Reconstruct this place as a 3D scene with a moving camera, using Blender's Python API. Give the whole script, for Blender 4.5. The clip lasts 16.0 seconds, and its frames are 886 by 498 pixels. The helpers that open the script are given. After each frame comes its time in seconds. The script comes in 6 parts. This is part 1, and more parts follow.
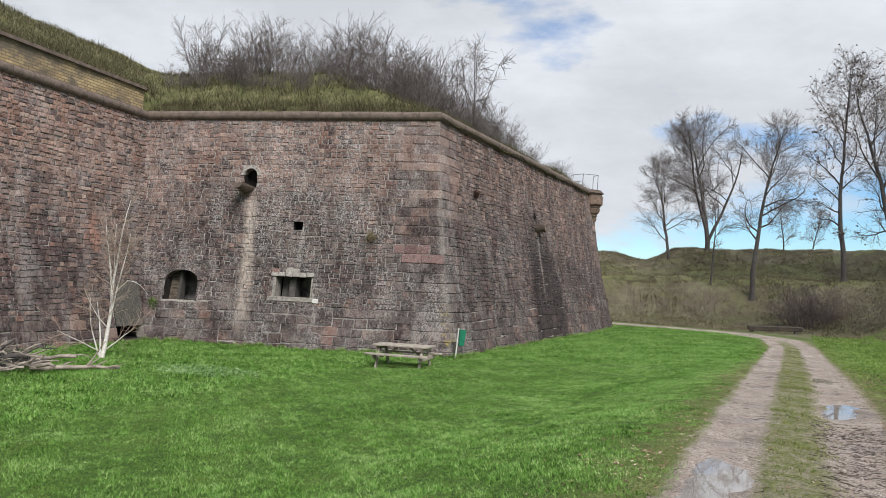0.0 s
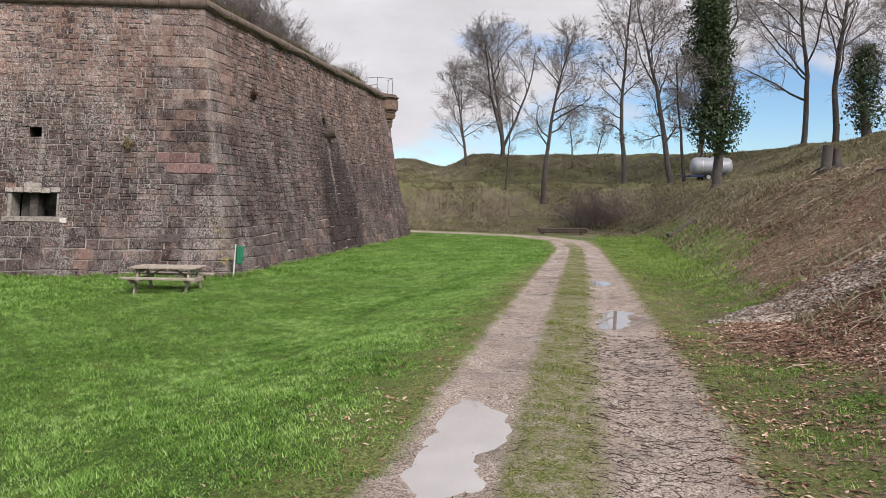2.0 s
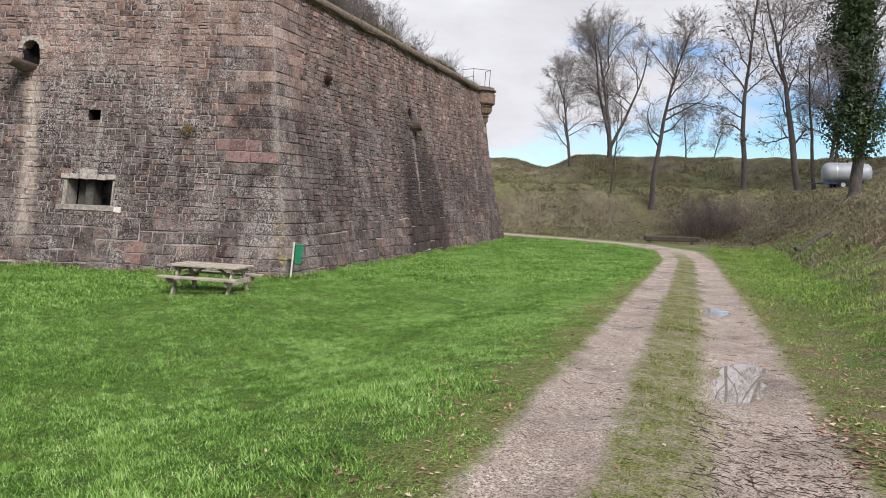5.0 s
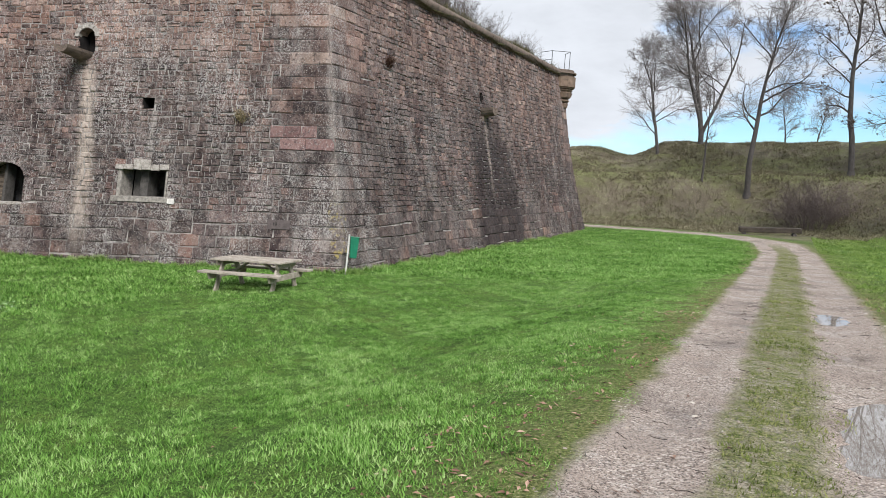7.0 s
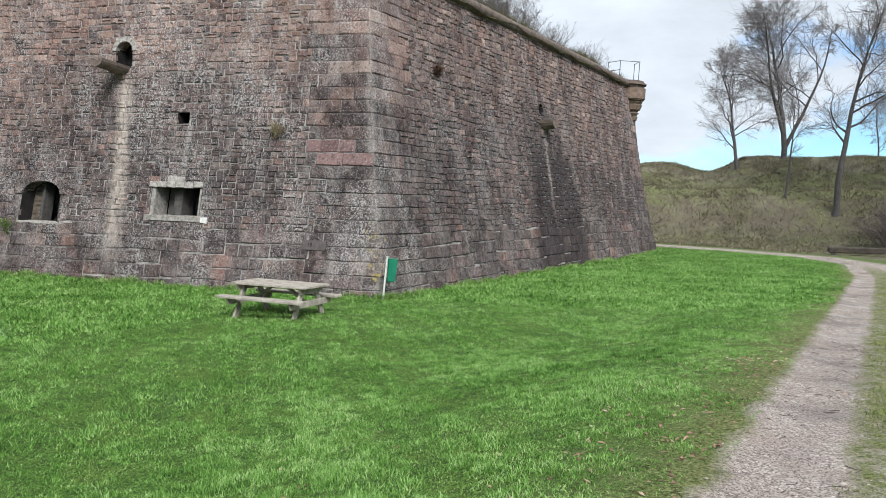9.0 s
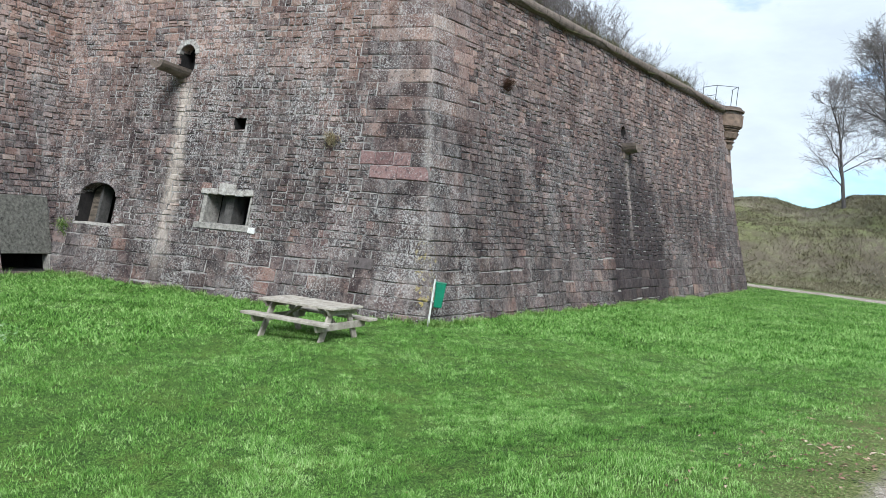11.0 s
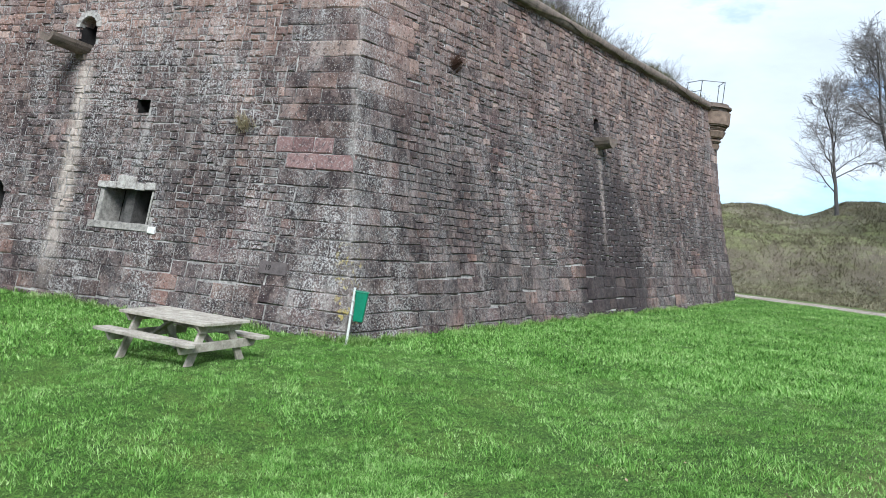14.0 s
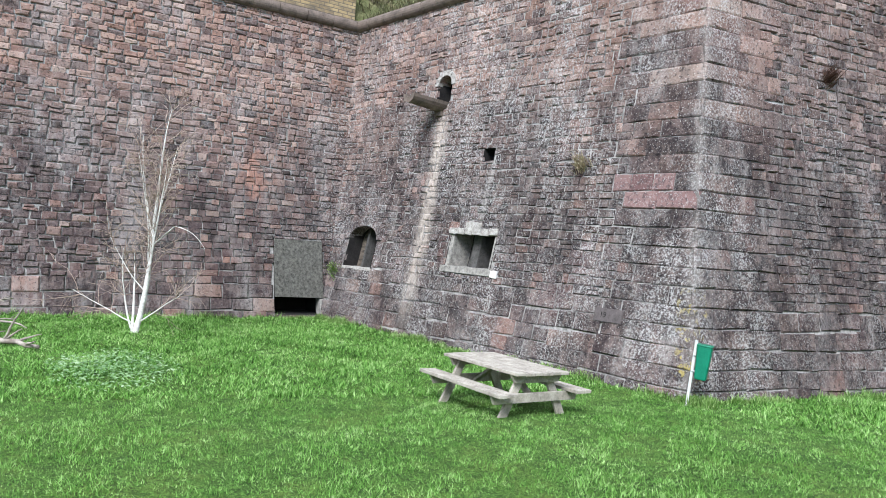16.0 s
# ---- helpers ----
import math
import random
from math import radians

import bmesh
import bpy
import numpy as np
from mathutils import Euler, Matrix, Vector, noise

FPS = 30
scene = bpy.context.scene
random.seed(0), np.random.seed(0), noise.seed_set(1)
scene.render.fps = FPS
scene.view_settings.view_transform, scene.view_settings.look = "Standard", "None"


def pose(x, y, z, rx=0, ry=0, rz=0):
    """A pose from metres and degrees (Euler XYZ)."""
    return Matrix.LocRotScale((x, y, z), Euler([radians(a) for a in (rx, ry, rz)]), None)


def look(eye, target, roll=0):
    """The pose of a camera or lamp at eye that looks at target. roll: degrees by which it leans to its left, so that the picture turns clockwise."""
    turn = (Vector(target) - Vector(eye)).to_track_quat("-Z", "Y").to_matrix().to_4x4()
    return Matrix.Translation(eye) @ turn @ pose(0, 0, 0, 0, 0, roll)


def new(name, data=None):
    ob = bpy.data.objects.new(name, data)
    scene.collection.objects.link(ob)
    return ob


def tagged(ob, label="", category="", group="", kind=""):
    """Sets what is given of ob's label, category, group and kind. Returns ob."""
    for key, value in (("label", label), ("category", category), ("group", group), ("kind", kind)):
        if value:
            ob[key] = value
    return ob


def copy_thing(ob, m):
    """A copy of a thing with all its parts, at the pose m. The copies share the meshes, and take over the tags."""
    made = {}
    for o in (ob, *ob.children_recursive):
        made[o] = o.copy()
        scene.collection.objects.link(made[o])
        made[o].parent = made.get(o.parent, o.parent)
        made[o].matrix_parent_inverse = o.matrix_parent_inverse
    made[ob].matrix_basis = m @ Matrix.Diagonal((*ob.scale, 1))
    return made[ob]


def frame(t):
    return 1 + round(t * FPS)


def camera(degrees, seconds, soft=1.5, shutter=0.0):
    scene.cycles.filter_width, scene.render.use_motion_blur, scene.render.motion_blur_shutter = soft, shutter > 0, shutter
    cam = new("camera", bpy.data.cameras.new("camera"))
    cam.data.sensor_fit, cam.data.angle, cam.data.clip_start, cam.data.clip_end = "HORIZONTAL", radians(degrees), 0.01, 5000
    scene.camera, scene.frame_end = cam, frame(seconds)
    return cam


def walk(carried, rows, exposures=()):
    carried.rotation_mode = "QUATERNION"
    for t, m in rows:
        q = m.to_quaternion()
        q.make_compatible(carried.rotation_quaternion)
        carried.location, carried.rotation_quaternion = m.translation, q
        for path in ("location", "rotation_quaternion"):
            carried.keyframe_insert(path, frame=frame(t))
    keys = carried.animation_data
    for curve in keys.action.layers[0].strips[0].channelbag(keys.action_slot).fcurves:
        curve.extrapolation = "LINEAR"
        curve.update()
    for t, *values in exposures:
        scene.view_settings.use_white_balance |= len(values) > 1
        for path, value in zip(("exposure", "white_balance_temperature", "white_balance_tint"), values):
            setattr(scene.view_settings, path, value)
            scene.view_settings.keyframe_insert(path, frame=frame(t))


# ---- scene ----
cam = camera(60.6, 16.0, soft=0.75)
METRES, EYE, TILT, LEAN, TURN = 16.85, 1.62, -3.58, -6.2, 24.59
ROWS = [
    (0.0, 0.0, 0.0, 0.0, 0.39, 5.97, 3.68),
    (0.5, 0.0183, 0.0297, -0.0025, -7.78, 3.03, 3.96),
    (1.0, 0.0341, 0.0592, -0.0012, -12.62, 1.02, 4.8),
    (1.5, 0.0493, 0.0836, -0.0009, -14.21, -0.73, 5.91),
    (2.0, 0.0631, 0.1142, -0.0008, -13.99, -2.03, 5.95),
    (2.5, 0.0781, 0.1374, -0.0028, -12.96, -2.69, 5.27),
    (3.0, 0.0939, 0.1689, -0.0028, -11.77, -2.81, 4.87),
    (5.5, 0.1624, 0.3361, -0.0052, -4.41, -0.92, 3.9),
    (6.0, 0.1742, 0.3629, -0.0072, -2.69, -1.06, 3.91),
    (6.5, 0.1851, 0.3914, -0.0073, -0.97, -1.26, 4.0),
    (7.0, 0.1937, 0.4223, -0.0068, 0.41, -1.37, 4.17),
    (7.5, 0.2046, 0.4549, -0.0068, 1.63, -1.25, 4.32),
    (8.0, 0.2134, 0.4866, -0.0068, 2.92, -0.79, 4.49),
    (8.5, 0.2242, 0.5155, -0.008, 4.37, -0.21, 4.48),
    (9.0, 0.2344, 0.5435, -0.0066, 5.93, 0.48, 4.08),
    (9.5, 0.2437, 0.5721, -0.0055, 7.55, 1.22, 3.39),
    (10.0, 0.2561, 0.5998, -0.0057, 9.57, 1.83, 2.31),
    (12.5, 0.2812, 0.7471, -0.0058, 13.78, 2.89, -0.22),
    (13.0, 0.2887, 0.785, -0.0058, 12.96, 2.87, 0.42),
    (13.5, 0.3035, 0.8181, -0.0076, 12.26, 2.98, 0.61),
    (14.0, 0.3163, 0.8495, -0.0074, 11.92, 3.24, 0.46),
    (14.5, 0.3264, 0.8812, -0.0073, 13.47, 3.62, -0.29),
    (15.0, 0.3311, 0.9083, -0.006, 19.26, 4.26, -1.02),
    (15.5, 0.3314, 0.927, -0.0041, 28.27, 5.3, -1.4),
    (16.0, 0.3322, 0.9329, -0.0024, 39.72, 6.35, -1.76),
]
walk(cam, [(t, pose(0, 0, EYE, TILT, LEAN, TURN) @ pose(METRES * x, METRES * y, METRES * z, 90 + pitch, roll, yaw)) for t, x, y, z, yaw, pitch, roll in ROWS],
     [(0, 0.03, 6550, 11), (0.5, -0.02, 6700, 14), (2, 0.05, 6950, 18), (3, 0.1, 6950, 18), (5.5, 0.2, 6700, 14), (9, 0.28, 6200, 8), (12.5, 0.48, 5800, 5), (14.5, 0.5, 5800, 6), (15.2, 0.57, 5800, 7), (16, 0.74, 5800, 9)])

# ---- world and light ----
SUN_ELEV, SUN_ROT = 42, 133
world = bpy.data.worlds.new("world")
scene.world = world
world.use_nodes = True
wt = world.node_tree
wt.nodes.clear()


def wnode(kind, **values):
    n = wt.nodes.new(kind)
    for k, v in values.items():
        n.inputs[k].default_value = v
    return n


w_out, w_bg = wnode("ShaderNodeOutputWorld"), wnode("ShaderNodeBackground", Strength=0.095)
sky = wnode("ShaderNodeTexSky")
sky.sky_type, sky.sun_disc = "NISHITA", False
sky.sun_elevation, sky.sun_rotation, sky.air_density, sky.dust_density = radians(SUN_ELEV), radians(SUN_ROT), 1.0, 0.0
coord = wnode("ShaderNodeTexCoord")
stretch = wnode("ShaderNodeMapping", Scale=(1.0, 1.0, 2.6), Location=(0.35, 0.1, 0.42))
clouds = wnode("ShaderNodeTexNoise", Scale=2.3, Detail=8, Roughness=0.55)
lift = wnode("ShaderNodeSeparateXYZ")
more = wt.nodes.new("ShaderNodeMath")
more.operation, more.inputs[1].default_value = "MULTIPLY_ADD", 0.42
cover = wnode("ShaderNodeMapRange", **{"From Min": 0.49, "From Max": 0.585})
shade = wnode("ShaderNodeTexNoise", Scale=3.4, Detail=6, Roughness=0.6)
grey = wnode("ShaderNodeMapRange", **{"From Min": 0.35, "From Max": 0.68, "To Min": 7.0, "To Max": 9.3})
tint = wnode("ShaderNodeCombineXYZ")
blend = wt.nodes.new("ShaderNodeMix")
blend.data_type = "RGBA"
clear = wt.nodes.new("ShaderNodeVectorMath")
clear.operation = "MULTIPLY"
clear.inputs[1].default_value = (0.8, 1.12, 1.42)
cool = wt.nodes.new("ShaderNodeVectorMath")
cool.operation = "MULTIPLY"
cool.inputs[1].default_value = (0.93, 0.985, 1.06)
for a, b in ((coord.outputs["Generated"], stretch.inputs["Vector"]), (stretch.outputs[0], clouds.inputs["Vector"]), (stretch.outputs[0], shade.inputs["Vector"]),
             (coord.outputs["Generated"], lift.inputs[0]), (lift.outputs[2], more.inputs[0]), (clouds.outputs["Fac"], more.inputs[2]), (more.outputs[0], cover.inputs["Value"]), (shade.outputs["Fac"], grey.inputs["Value"]), (cover.outputs[0], blend.inputs["Factor"]),
             (sky.outputs[0], clear.inputs[0]), (clear.outputs[0], blend.inputs["A"]), (grey.outputs[0], tint.inputs[0]), (grey.outputs[0], tint.inputs[1]), (grey.outputs[0], tint.inputs[2]),
             (tint.outputs[0], cool.inputs[0]), (cool.outputs[0], blend.inputs["B"]), (blend.outputs["Result"], w_bg.inputs["Color"]), (w_bg.outputs[0], w_out.inputs[0])):
    wt.links.new(a, b)
sun = new("sun", bpy.data.lights.new("sun", "SUN"))
sun.data.energy, sun.data.angle, sun.data.color = 3.5, radians(24), (1.0, 0.97, 0.94)
az = radians(SUN_ROT)
sun.matrix_world = look((0, 0, 0), (-math.sin(az) * math.cos(radians(SUN_ELEV)), -math.cos(az) * math.cos(radians(SUN_ELEV)), -math.sin(radians(SUN_ELEV))))
scene.view_settings.exposure = 0.0


# ---- materials ----
class Nodes:
    """A small builder for node materials."""

    def __init__(self, name, rough=0.85, metal=0.0, spec=0.3):
        self.mat = bpy.data.materials.new(name)
        self.mat.use_nodes = True
        self.t = self.mat.node_tree
        self.bsdf = self.t.nodes["Principled BSDF"]
        self.bsdf.inputs["Roughness"].default_value = rough
        self.bsdf.inputs["Metallic"].default_value = metal
        self.bsdf.inputs["Specular IOR Level"].default_value = spec
        self.place = self.t.nodes.new("ShaderNodeNewGeometry").outputs["Position"]

    def link(self, a, b):
        self.t.links.new(a, b)

    def put(self, socket, v):
        if hasattr(v, "is_linked"):
            self.link(v, socket)
        else:
            socket.default_value = v

    def attr(self, name):
        n = self.t.nodes.new("ShaderNodeAttribute")
        n.attribute_name = name
        return n.outputs["Fac"]

    def random(self, island=False):
        if island:
            return self.t.nodes.new("ShaderNodeNewGeometry").outputs["Random Per Island"]
        return self.t.nodes.new("ShaderNodeObjectInfo").outputs["Random"]

    def noise(self, scale, detail=4, rough=0.6, stretch=(1, 1, 1), shift=(0, 0, 0), where=None):
        m = self.t.nodes.new("ShaderNodeMapping")
        m.inputs["Scale"].default_value, m.inputs["Location"].default_value = stretch, shift
        self.link(where or self.place, m.inputs["Vector"])
        n = self.t.nodes.new("ShaderNodeTexNoise")
        n.inputs["Scale"].default_value, n.inputs["Detail"].default_value, n.inputs["Roughness"].default_value = scale, detail, rough
        self.link(m.outputs[0], n.inputs["Vector"])
        return n.outputs["Fac"]

    def voronoi(self, scale, out="Distance", feature="F1", stretch=(1, 1, 1)):
        m = self.t.nodes.new("ShaderNodeMapping")
        m.inputs["Scale"].default_value = stretch
        self.link(self.place, m.inputs["Vector"])
        n = self.t.nodes.new("ShaderNodeTexVoronoi")
        n.feature = feature
        n.inputs["Scale"].default_value = scale
        self.link(m.outputs[0], n.inputs["Vector"])
        return n.outputs[out]

    def math(self, op, a, b=0.0, c=0.0):
        n = self.t.nodes.new("ShaderNodeMath")
        n.operation = op
        for s, v in zip(n.inputs, (a, b, c)):
            self.put(s, v)
        return n.outputs[0]

    def ramp(self, v, lo, hi, a=0.0, b=1.0):
        n = self.t.nodes.new("ShaderNodeMapRange")
        for k, x in (("Value", v), ("From Min", lo), ("From Max", hi), ("To Min", a), ("To Max", b)):
            self.put(n.inputs[k], x)
        return n.outputs[0]

    def colours(self, v, stops):
        n = self.t.nodes.new("ShaderNodeValToRGB")
        e = n.color_ramp.elements
        while len(e) < len(stops):
            e.new(0.5)
        for el, (p, c) in zip(e, stops):
            el.position, el.color = p, (*c, 1)
        self.link(v, n.inputs[0])
        return n.outputs[0]

    def mix(self, f, a, b, mode="MIX"):
        n = self.t.nodes.new("ShaderNodeMix")
        n.data_type, n.blend_type = "RGBA", mode
        for s, v in ((n.inputs["Factor"], f), (n.inputs["A"], a), (n.inputs["B"], b)):
            if isinstance(v, tuple) and len(v) == 3:
                v = (*v, 1)
            self.put(s, v)
        return n.outputs["Result"]

    def axis(self, i):
        n = self.t.nodes.new("ShaderNodeSeparateXYZ")
        self.link(self.place, n.inputs[0])
        return n.outputs[i]

    def done(self, colour, bump=None, strength=0.4, distance=0.02, rough=None):
        self.put(self.bsdf.inputs["Base Color"], (*colour, 1) if isinstance(colour, tuple) else colour)
        if rough is not None:
            self.put(self.bsdf.inputs["Roughness"], rough)
        if bump is not None:
            n = self.t.nodes.new("ShaderNodeBump")
            n.inputs["Strength"].default_value, n.inputs["Distance"].default_value = strength, distance
            self.link(bump, n.inputs["Height"])
            self.link(n.outputs[0], self.bsdf.inputs["Normal"])
        return self.mat


def simple(name, a, b, scale=8, rough=0.8, metal=0.0, stretch=(1, 1, 1), bump=0.3, spec=0.3):
    """Two colours mixed by a coarse and a fine noise."""
    m = Nodes(name, rough, metal, spec)
    n = m.noise(scale, 6, 0.65, stretch)
    f = m.noise(scale * 7, 3, 0.6, stretch)
    v = m.math("ADD", m.math("MULTIPLY", n, 0.65), m.math("MULTIPLY", f, 0.35))
    return m.done(m.mix(m.ramp(v, 0.33, 0.67), a, b), v, bump, 0.01)


def stone_material(name, island, light=1.0):
    """Weathered red-brown sandstone with lichen, soot and pale run-off streaks."""
    m = Nodes(name, 0.92, 0, 0.15)
    r = m.random(island)
    body = m.colours(r, [(0.0, (0.022, 0.016, 0.017)), (0.25, (0.062, 0.042, 0.043)), (0.5, (0.115, 0.073, 0.07)), (0.72, (0.08, 0.056, 0.057)), (0.86, (0.18, 0.106, 0.092)), (0.95, (0.27, 0.155, 0.122)), (1.0, (0.34, 0.25, 0.21))])
    # old brighter stone near the top, darker crust over wide patches
    z = m.axis(2)
    big = m.noise(0.34, 5, 0.6)
    warm = m.ramp(m.math("ADD", z, m.math("MULTIPLY", big, 9.0)), 7.0, 10.4)
    body = m.mix(m.math("MULTIPLY", warm, m.ramp(m.axis(0), -14.6, -14.2, 0.92, 0.45)), body, m.colours(r, [(0.0, (0.075, 0.055, 0.053)), (0.14, (0.21, 0.13, 0.113)), (0.3, (0.37, 0.21, 0.155)), (0.45, (0.21, 0.15, 0.138)), (0.62, (0.44, 0.275, 0.21)), (0.8, (0.28, 0.16, 0.125)), (1.0, (0.52, 0.38, 0.31))]))
    crust = m.ramp(m.noise(0.55, 7, 0.7, (1, 1, 0.7), (3, 7, 1)), 0.37, 0.5)
    body = m.mix(m.math("MULTIPLY", m.math("MULTIPLY", crust, m.ramp(m.axis(1), 22.6, 24.6, 0.35, 1.0)), m.ramp(warm, 0, 1, 0.84, 0.4)), body, (0.028, 0.023, 0.024))
    wash = m.ramp(m.noise(1.1, 6, 0.7, (1, 1, 0.3), (2, 8, 3)), 0.5, 0.66)
    body = m.mix(m.math("MULTIPLY", wash, m.ramp(m.axis(1), 22.6, 24.6, 0.45, 0.2)), body, (0.44, 0.4, 0.385))
    # pale drips that run down over the courses
    drips = m.math("MULTIPLY", m.ramp(m.noise(3.4, 5, 0.7, (1, 1, 0.13), (5, 5, 5)), 0.52, 0.66), m.ramp(m.noise(0.6, 4, 0.6, shift=(9, 1, 4)), 0.42, 0.6))
    body = m.mix(m.math("MULTIPLY", drips, 0.34), body, (0.5, 0.46, 0.43))
    # soft blotches a stone or so wide
    blotch = m.noise(2.6, 5, 0.65, shift=(1, 6, 9))
    body = m.mix(m.math("MULTIPLY", m.ramp(blotch, 0.5, 0.68), 0.4), body, (0.31, 0.235, 0.21))
    body = m.mix(m.math("MULTIPLY", m.ramp(blotch, 0.48, 0.34), 0.36), body, (0.03, 0.024, 0.025))
    grain = m.noise(9, 6, 0.7)
    body = m.mix(m.math("MULTIPLY", m.ramp(grain, 0.46, 0.7), 0.35), body, (0.3, 0.225, 0.195))
    pits = m.noise(13, 4, 0.7, shift=(9, 4, 2))
    body = m.mix(m.math("MULTIPLY", m.ramp(pits, 0.46, 0.38), 0.7), body, (0.016, 0.013, 0.014))
    # pale grey lichen in spots and streaks
    spots = m.math("ADD", m.math("MULTIPLY", m.noise(21, 5, 0.75), 0.85), m.math("MULTIPLY", m.noise(3.1, 3, 0.6, shift=(8, 2, 6)), 0.15))
    where = m.ramp(m.noise(0.8, 4, 0.6, (1, 1, 0.45), (11, 2, 5)), 0.4, 0.6)
    lichen = m.math("MULTIPLY", m.ramp(spots, 0.513, 0.55), where)
    # the dressed salient carries most of it, the long faces little
    face = m.math("MULTIPLY", m.ramp(m.axis(1), 22.6, 24.6, 0.25, 1.0), m.ramp(m.axis(1), 28.0, 30.5, 1.0, 0.45))
    body = m.mix(m.math("MULTIPLY", m.math("MULTIPLY", lichen, face), 0.6), body, (0.56, 0.54, 0.52))
    specks = m.ramp(m.noise(34, 2, 0.5, shift=(5, 1, 2)), 0.63, 0.67)
    body = m.mix(m.math("MULTIPLY", m.math("MULTIPLY", specks, face), 0.6), body, (0.55, 0.53, 0.5))
    # pale weathered arris where the two faces meet
    tall = m.math("ADD", z, 1.25)
    bat = m.math("SUBTRACT", m.math("MULTIPLY", tall, 0.25), m.math("MULTIPLY", m.math("MULTIPLY", tall, tall), 0.0089))
    dx = m.math("ADD", m.math("ADD", m.axis(0), 11.85), bat)
    dy = m.math("SUBTRACT", m.math("SUBTRACT", m.axis(1), 26.84), m.math("MULTIPLY", bat, 0.774))
    near = m.math("SQRT", m.math("ADD", m.math("MULTIPLY", dx, dx), m.math("MULTIPLY", dy, dy)))
    near = m.math("ADD", near, m.math("MULTIPLY", m.noise(3.0, 5, 0.7, (1, 1, 0.35), (4, 4, 1)), 0.62))
    body = m.mix(m.math("MULTIPLY", m.ramp(near, 0.5, 0.12), 0.38), body, (0.47, 0.42, 0.385))
    # yellow lichen low on the arris
    gold = m.math("MULTIPLY", m.ramp(m.noise(5.5, 4, 0.65, shift=(2, 3, 6)), 0.56, 0.64), m.math("MULTIPLY", m.ramp(near, 0.75, 0.45), m.ramp(z, 0.9, 0.3)))
    body = m.mix(m.math("MULTIPLY", gold, 0.7), body, (0.5, 0.4, 0.12))
    # flaked pink patches on the west face
    flake = m.math("ADD", m.math("ABSOLUTE", m.math("SUBTRACT", m.axis(1), 21.3)), m.math("ABSOLUTE", m.math("MULTIPLY", m.math("SUBTRACT", z, 2.7), 0.55)))
    flake = m.ramp(m.math("ADD", flake, m.math("MULTIPLY", m.noise(2.4, 5, 0.7, shift=(7, 7, 7)), 2.4)), 1.75, 1.4)
    body = m.mix(m.math("MULTIPLY", m.math("MULTIPLY", flake, m.ramp(m.axis(0), -22.6, -22.9)), 0.5), body, (0.46, 0.25, 0.185))
    # wide dark damp patch under the spout of the long face
    wet = m.math("ABSOLUTE", m.math("SUBTRACT", m.axis(1), 40.9))
    wet = m.math("SUBTRACT", wet, m.math("MULTIPLY", m.noise(0.9, 4, 0.6, (1, 1, 0.3)), 1.2))
    wet = m.math("MULTIPLY", m.ramp(m.math("ADD", wet, m.math("MULTIPLY", z, 0.13)), 2.45, 1.85), m.ramp(z, 4.4, 3.2))
    wet = m.math("MULTIPLY", wet, m.ramp(m.axis(0), -14.4, -14.0))
    body = m.mix(m.math("MULTIPLY", wet, 0.76), body, m.mix(m.ramp(grain, 0.4, 0.7), (0.024, 0.02, 0.022), (0.058, 0.045, 0.045)))
    # run-off below the two spouts
    for (cx, cy, top, half, lean, colour, amount) in ((-20.95, 25.5, 4.9, 0.36, 0.085, (0.56, 0.48, 0.41), 0.74), (-18.52, 25.0, 3.4, 0.16, 0.03, (0.46, 0.42, 0.39), 0.6), (-12.6, 40.4, 4.4, 0.22, 0.0, (0.4, 0.33, 0.295), 0.7)):
        side = m.axis(0) if cx < -15 else m.axis(1)
        middle = cx if cx < -15 else cy
        off = m.math("ABSOLUTE", m.math("SUBTRACT", m.math("ADD", side, m.math("MULTIPLY", m.math("SUBTRACT", z, top), lean)), middle))
        off = m.math("ADD", off, m.math("MULTIPLY", m.math("SUBTRACT", m.noise(2.2, 4, 0.6, (1, 1, 0.3)), 0.5), 0.5))
        streak = m.math("MULTIPLY", m.ramp(off, half, half * 0.3), m.math("MULTIPLY", m.ramp(z, top + 0.1, top - 0.3), m.ramp(z, -1.2, 0.8, 0.1, 1.0) if cx < -20 else m.ramp(z, 1.5, 2.4) if cx < -15 else m.ramp(z, 0.3, 2.8)))
        only = m.ramp(m.axis(0), -15.2, -14.8, 1.0, 0.0) if cx < -15 else m.ramp(m.axis(0), -14.4, -14.0)
        streak = m.math("MULTIPLY", streak, m.math("MULTIPLY", only, m.ramp(m.noise(7, 5, 0.7, (1, 1, 0.4)), 0.25, 0.6)))
        body = m.mix(m.math("MULTIPLY", streak, amount), body, colour)
    rough = m.math("ADD", m.math("MULTIPLY", m.noise(22, 5, 0.7), 0.6), m.math("MULTIPLY", m.noise(5, 3, 0.6), 0.6))
    return m.done(body, rough, 1.0, 0.035)


STONE = stone_material("sandstone", False)
STONES = stone_material("sandstone_courses", True)
MORTAR = simple("old_mortar", (0.035, 0.031, 0.03), (0.5, 0.47, 0.44), 2.3, 0.95)
CONCRETE = simple("weathered_concrete", (0.1, 0.093, 0.083), (0.42, 0.39, 0.35), 9, 0.9)
# near-black colour carries the shade inside openings; also fills the cut figures
DARK = simple("recess_shade_black", (0.008, 0.007, 0.007), (0.03, 0.026, 0.024), 3, 0.95)
ROUGHCAST = simple("pebbled_concrete", (0.012, 0.011, 0.01), (0.2, 0.19, 0.165), 11, 0.95, bump=1.0)
WOOD = simple("grey_weathered_wood", (0.19, 0.165, 0.135), (0.52, 0.47, 0.4), 5, 0.85, stretch=(1, 1, 1))
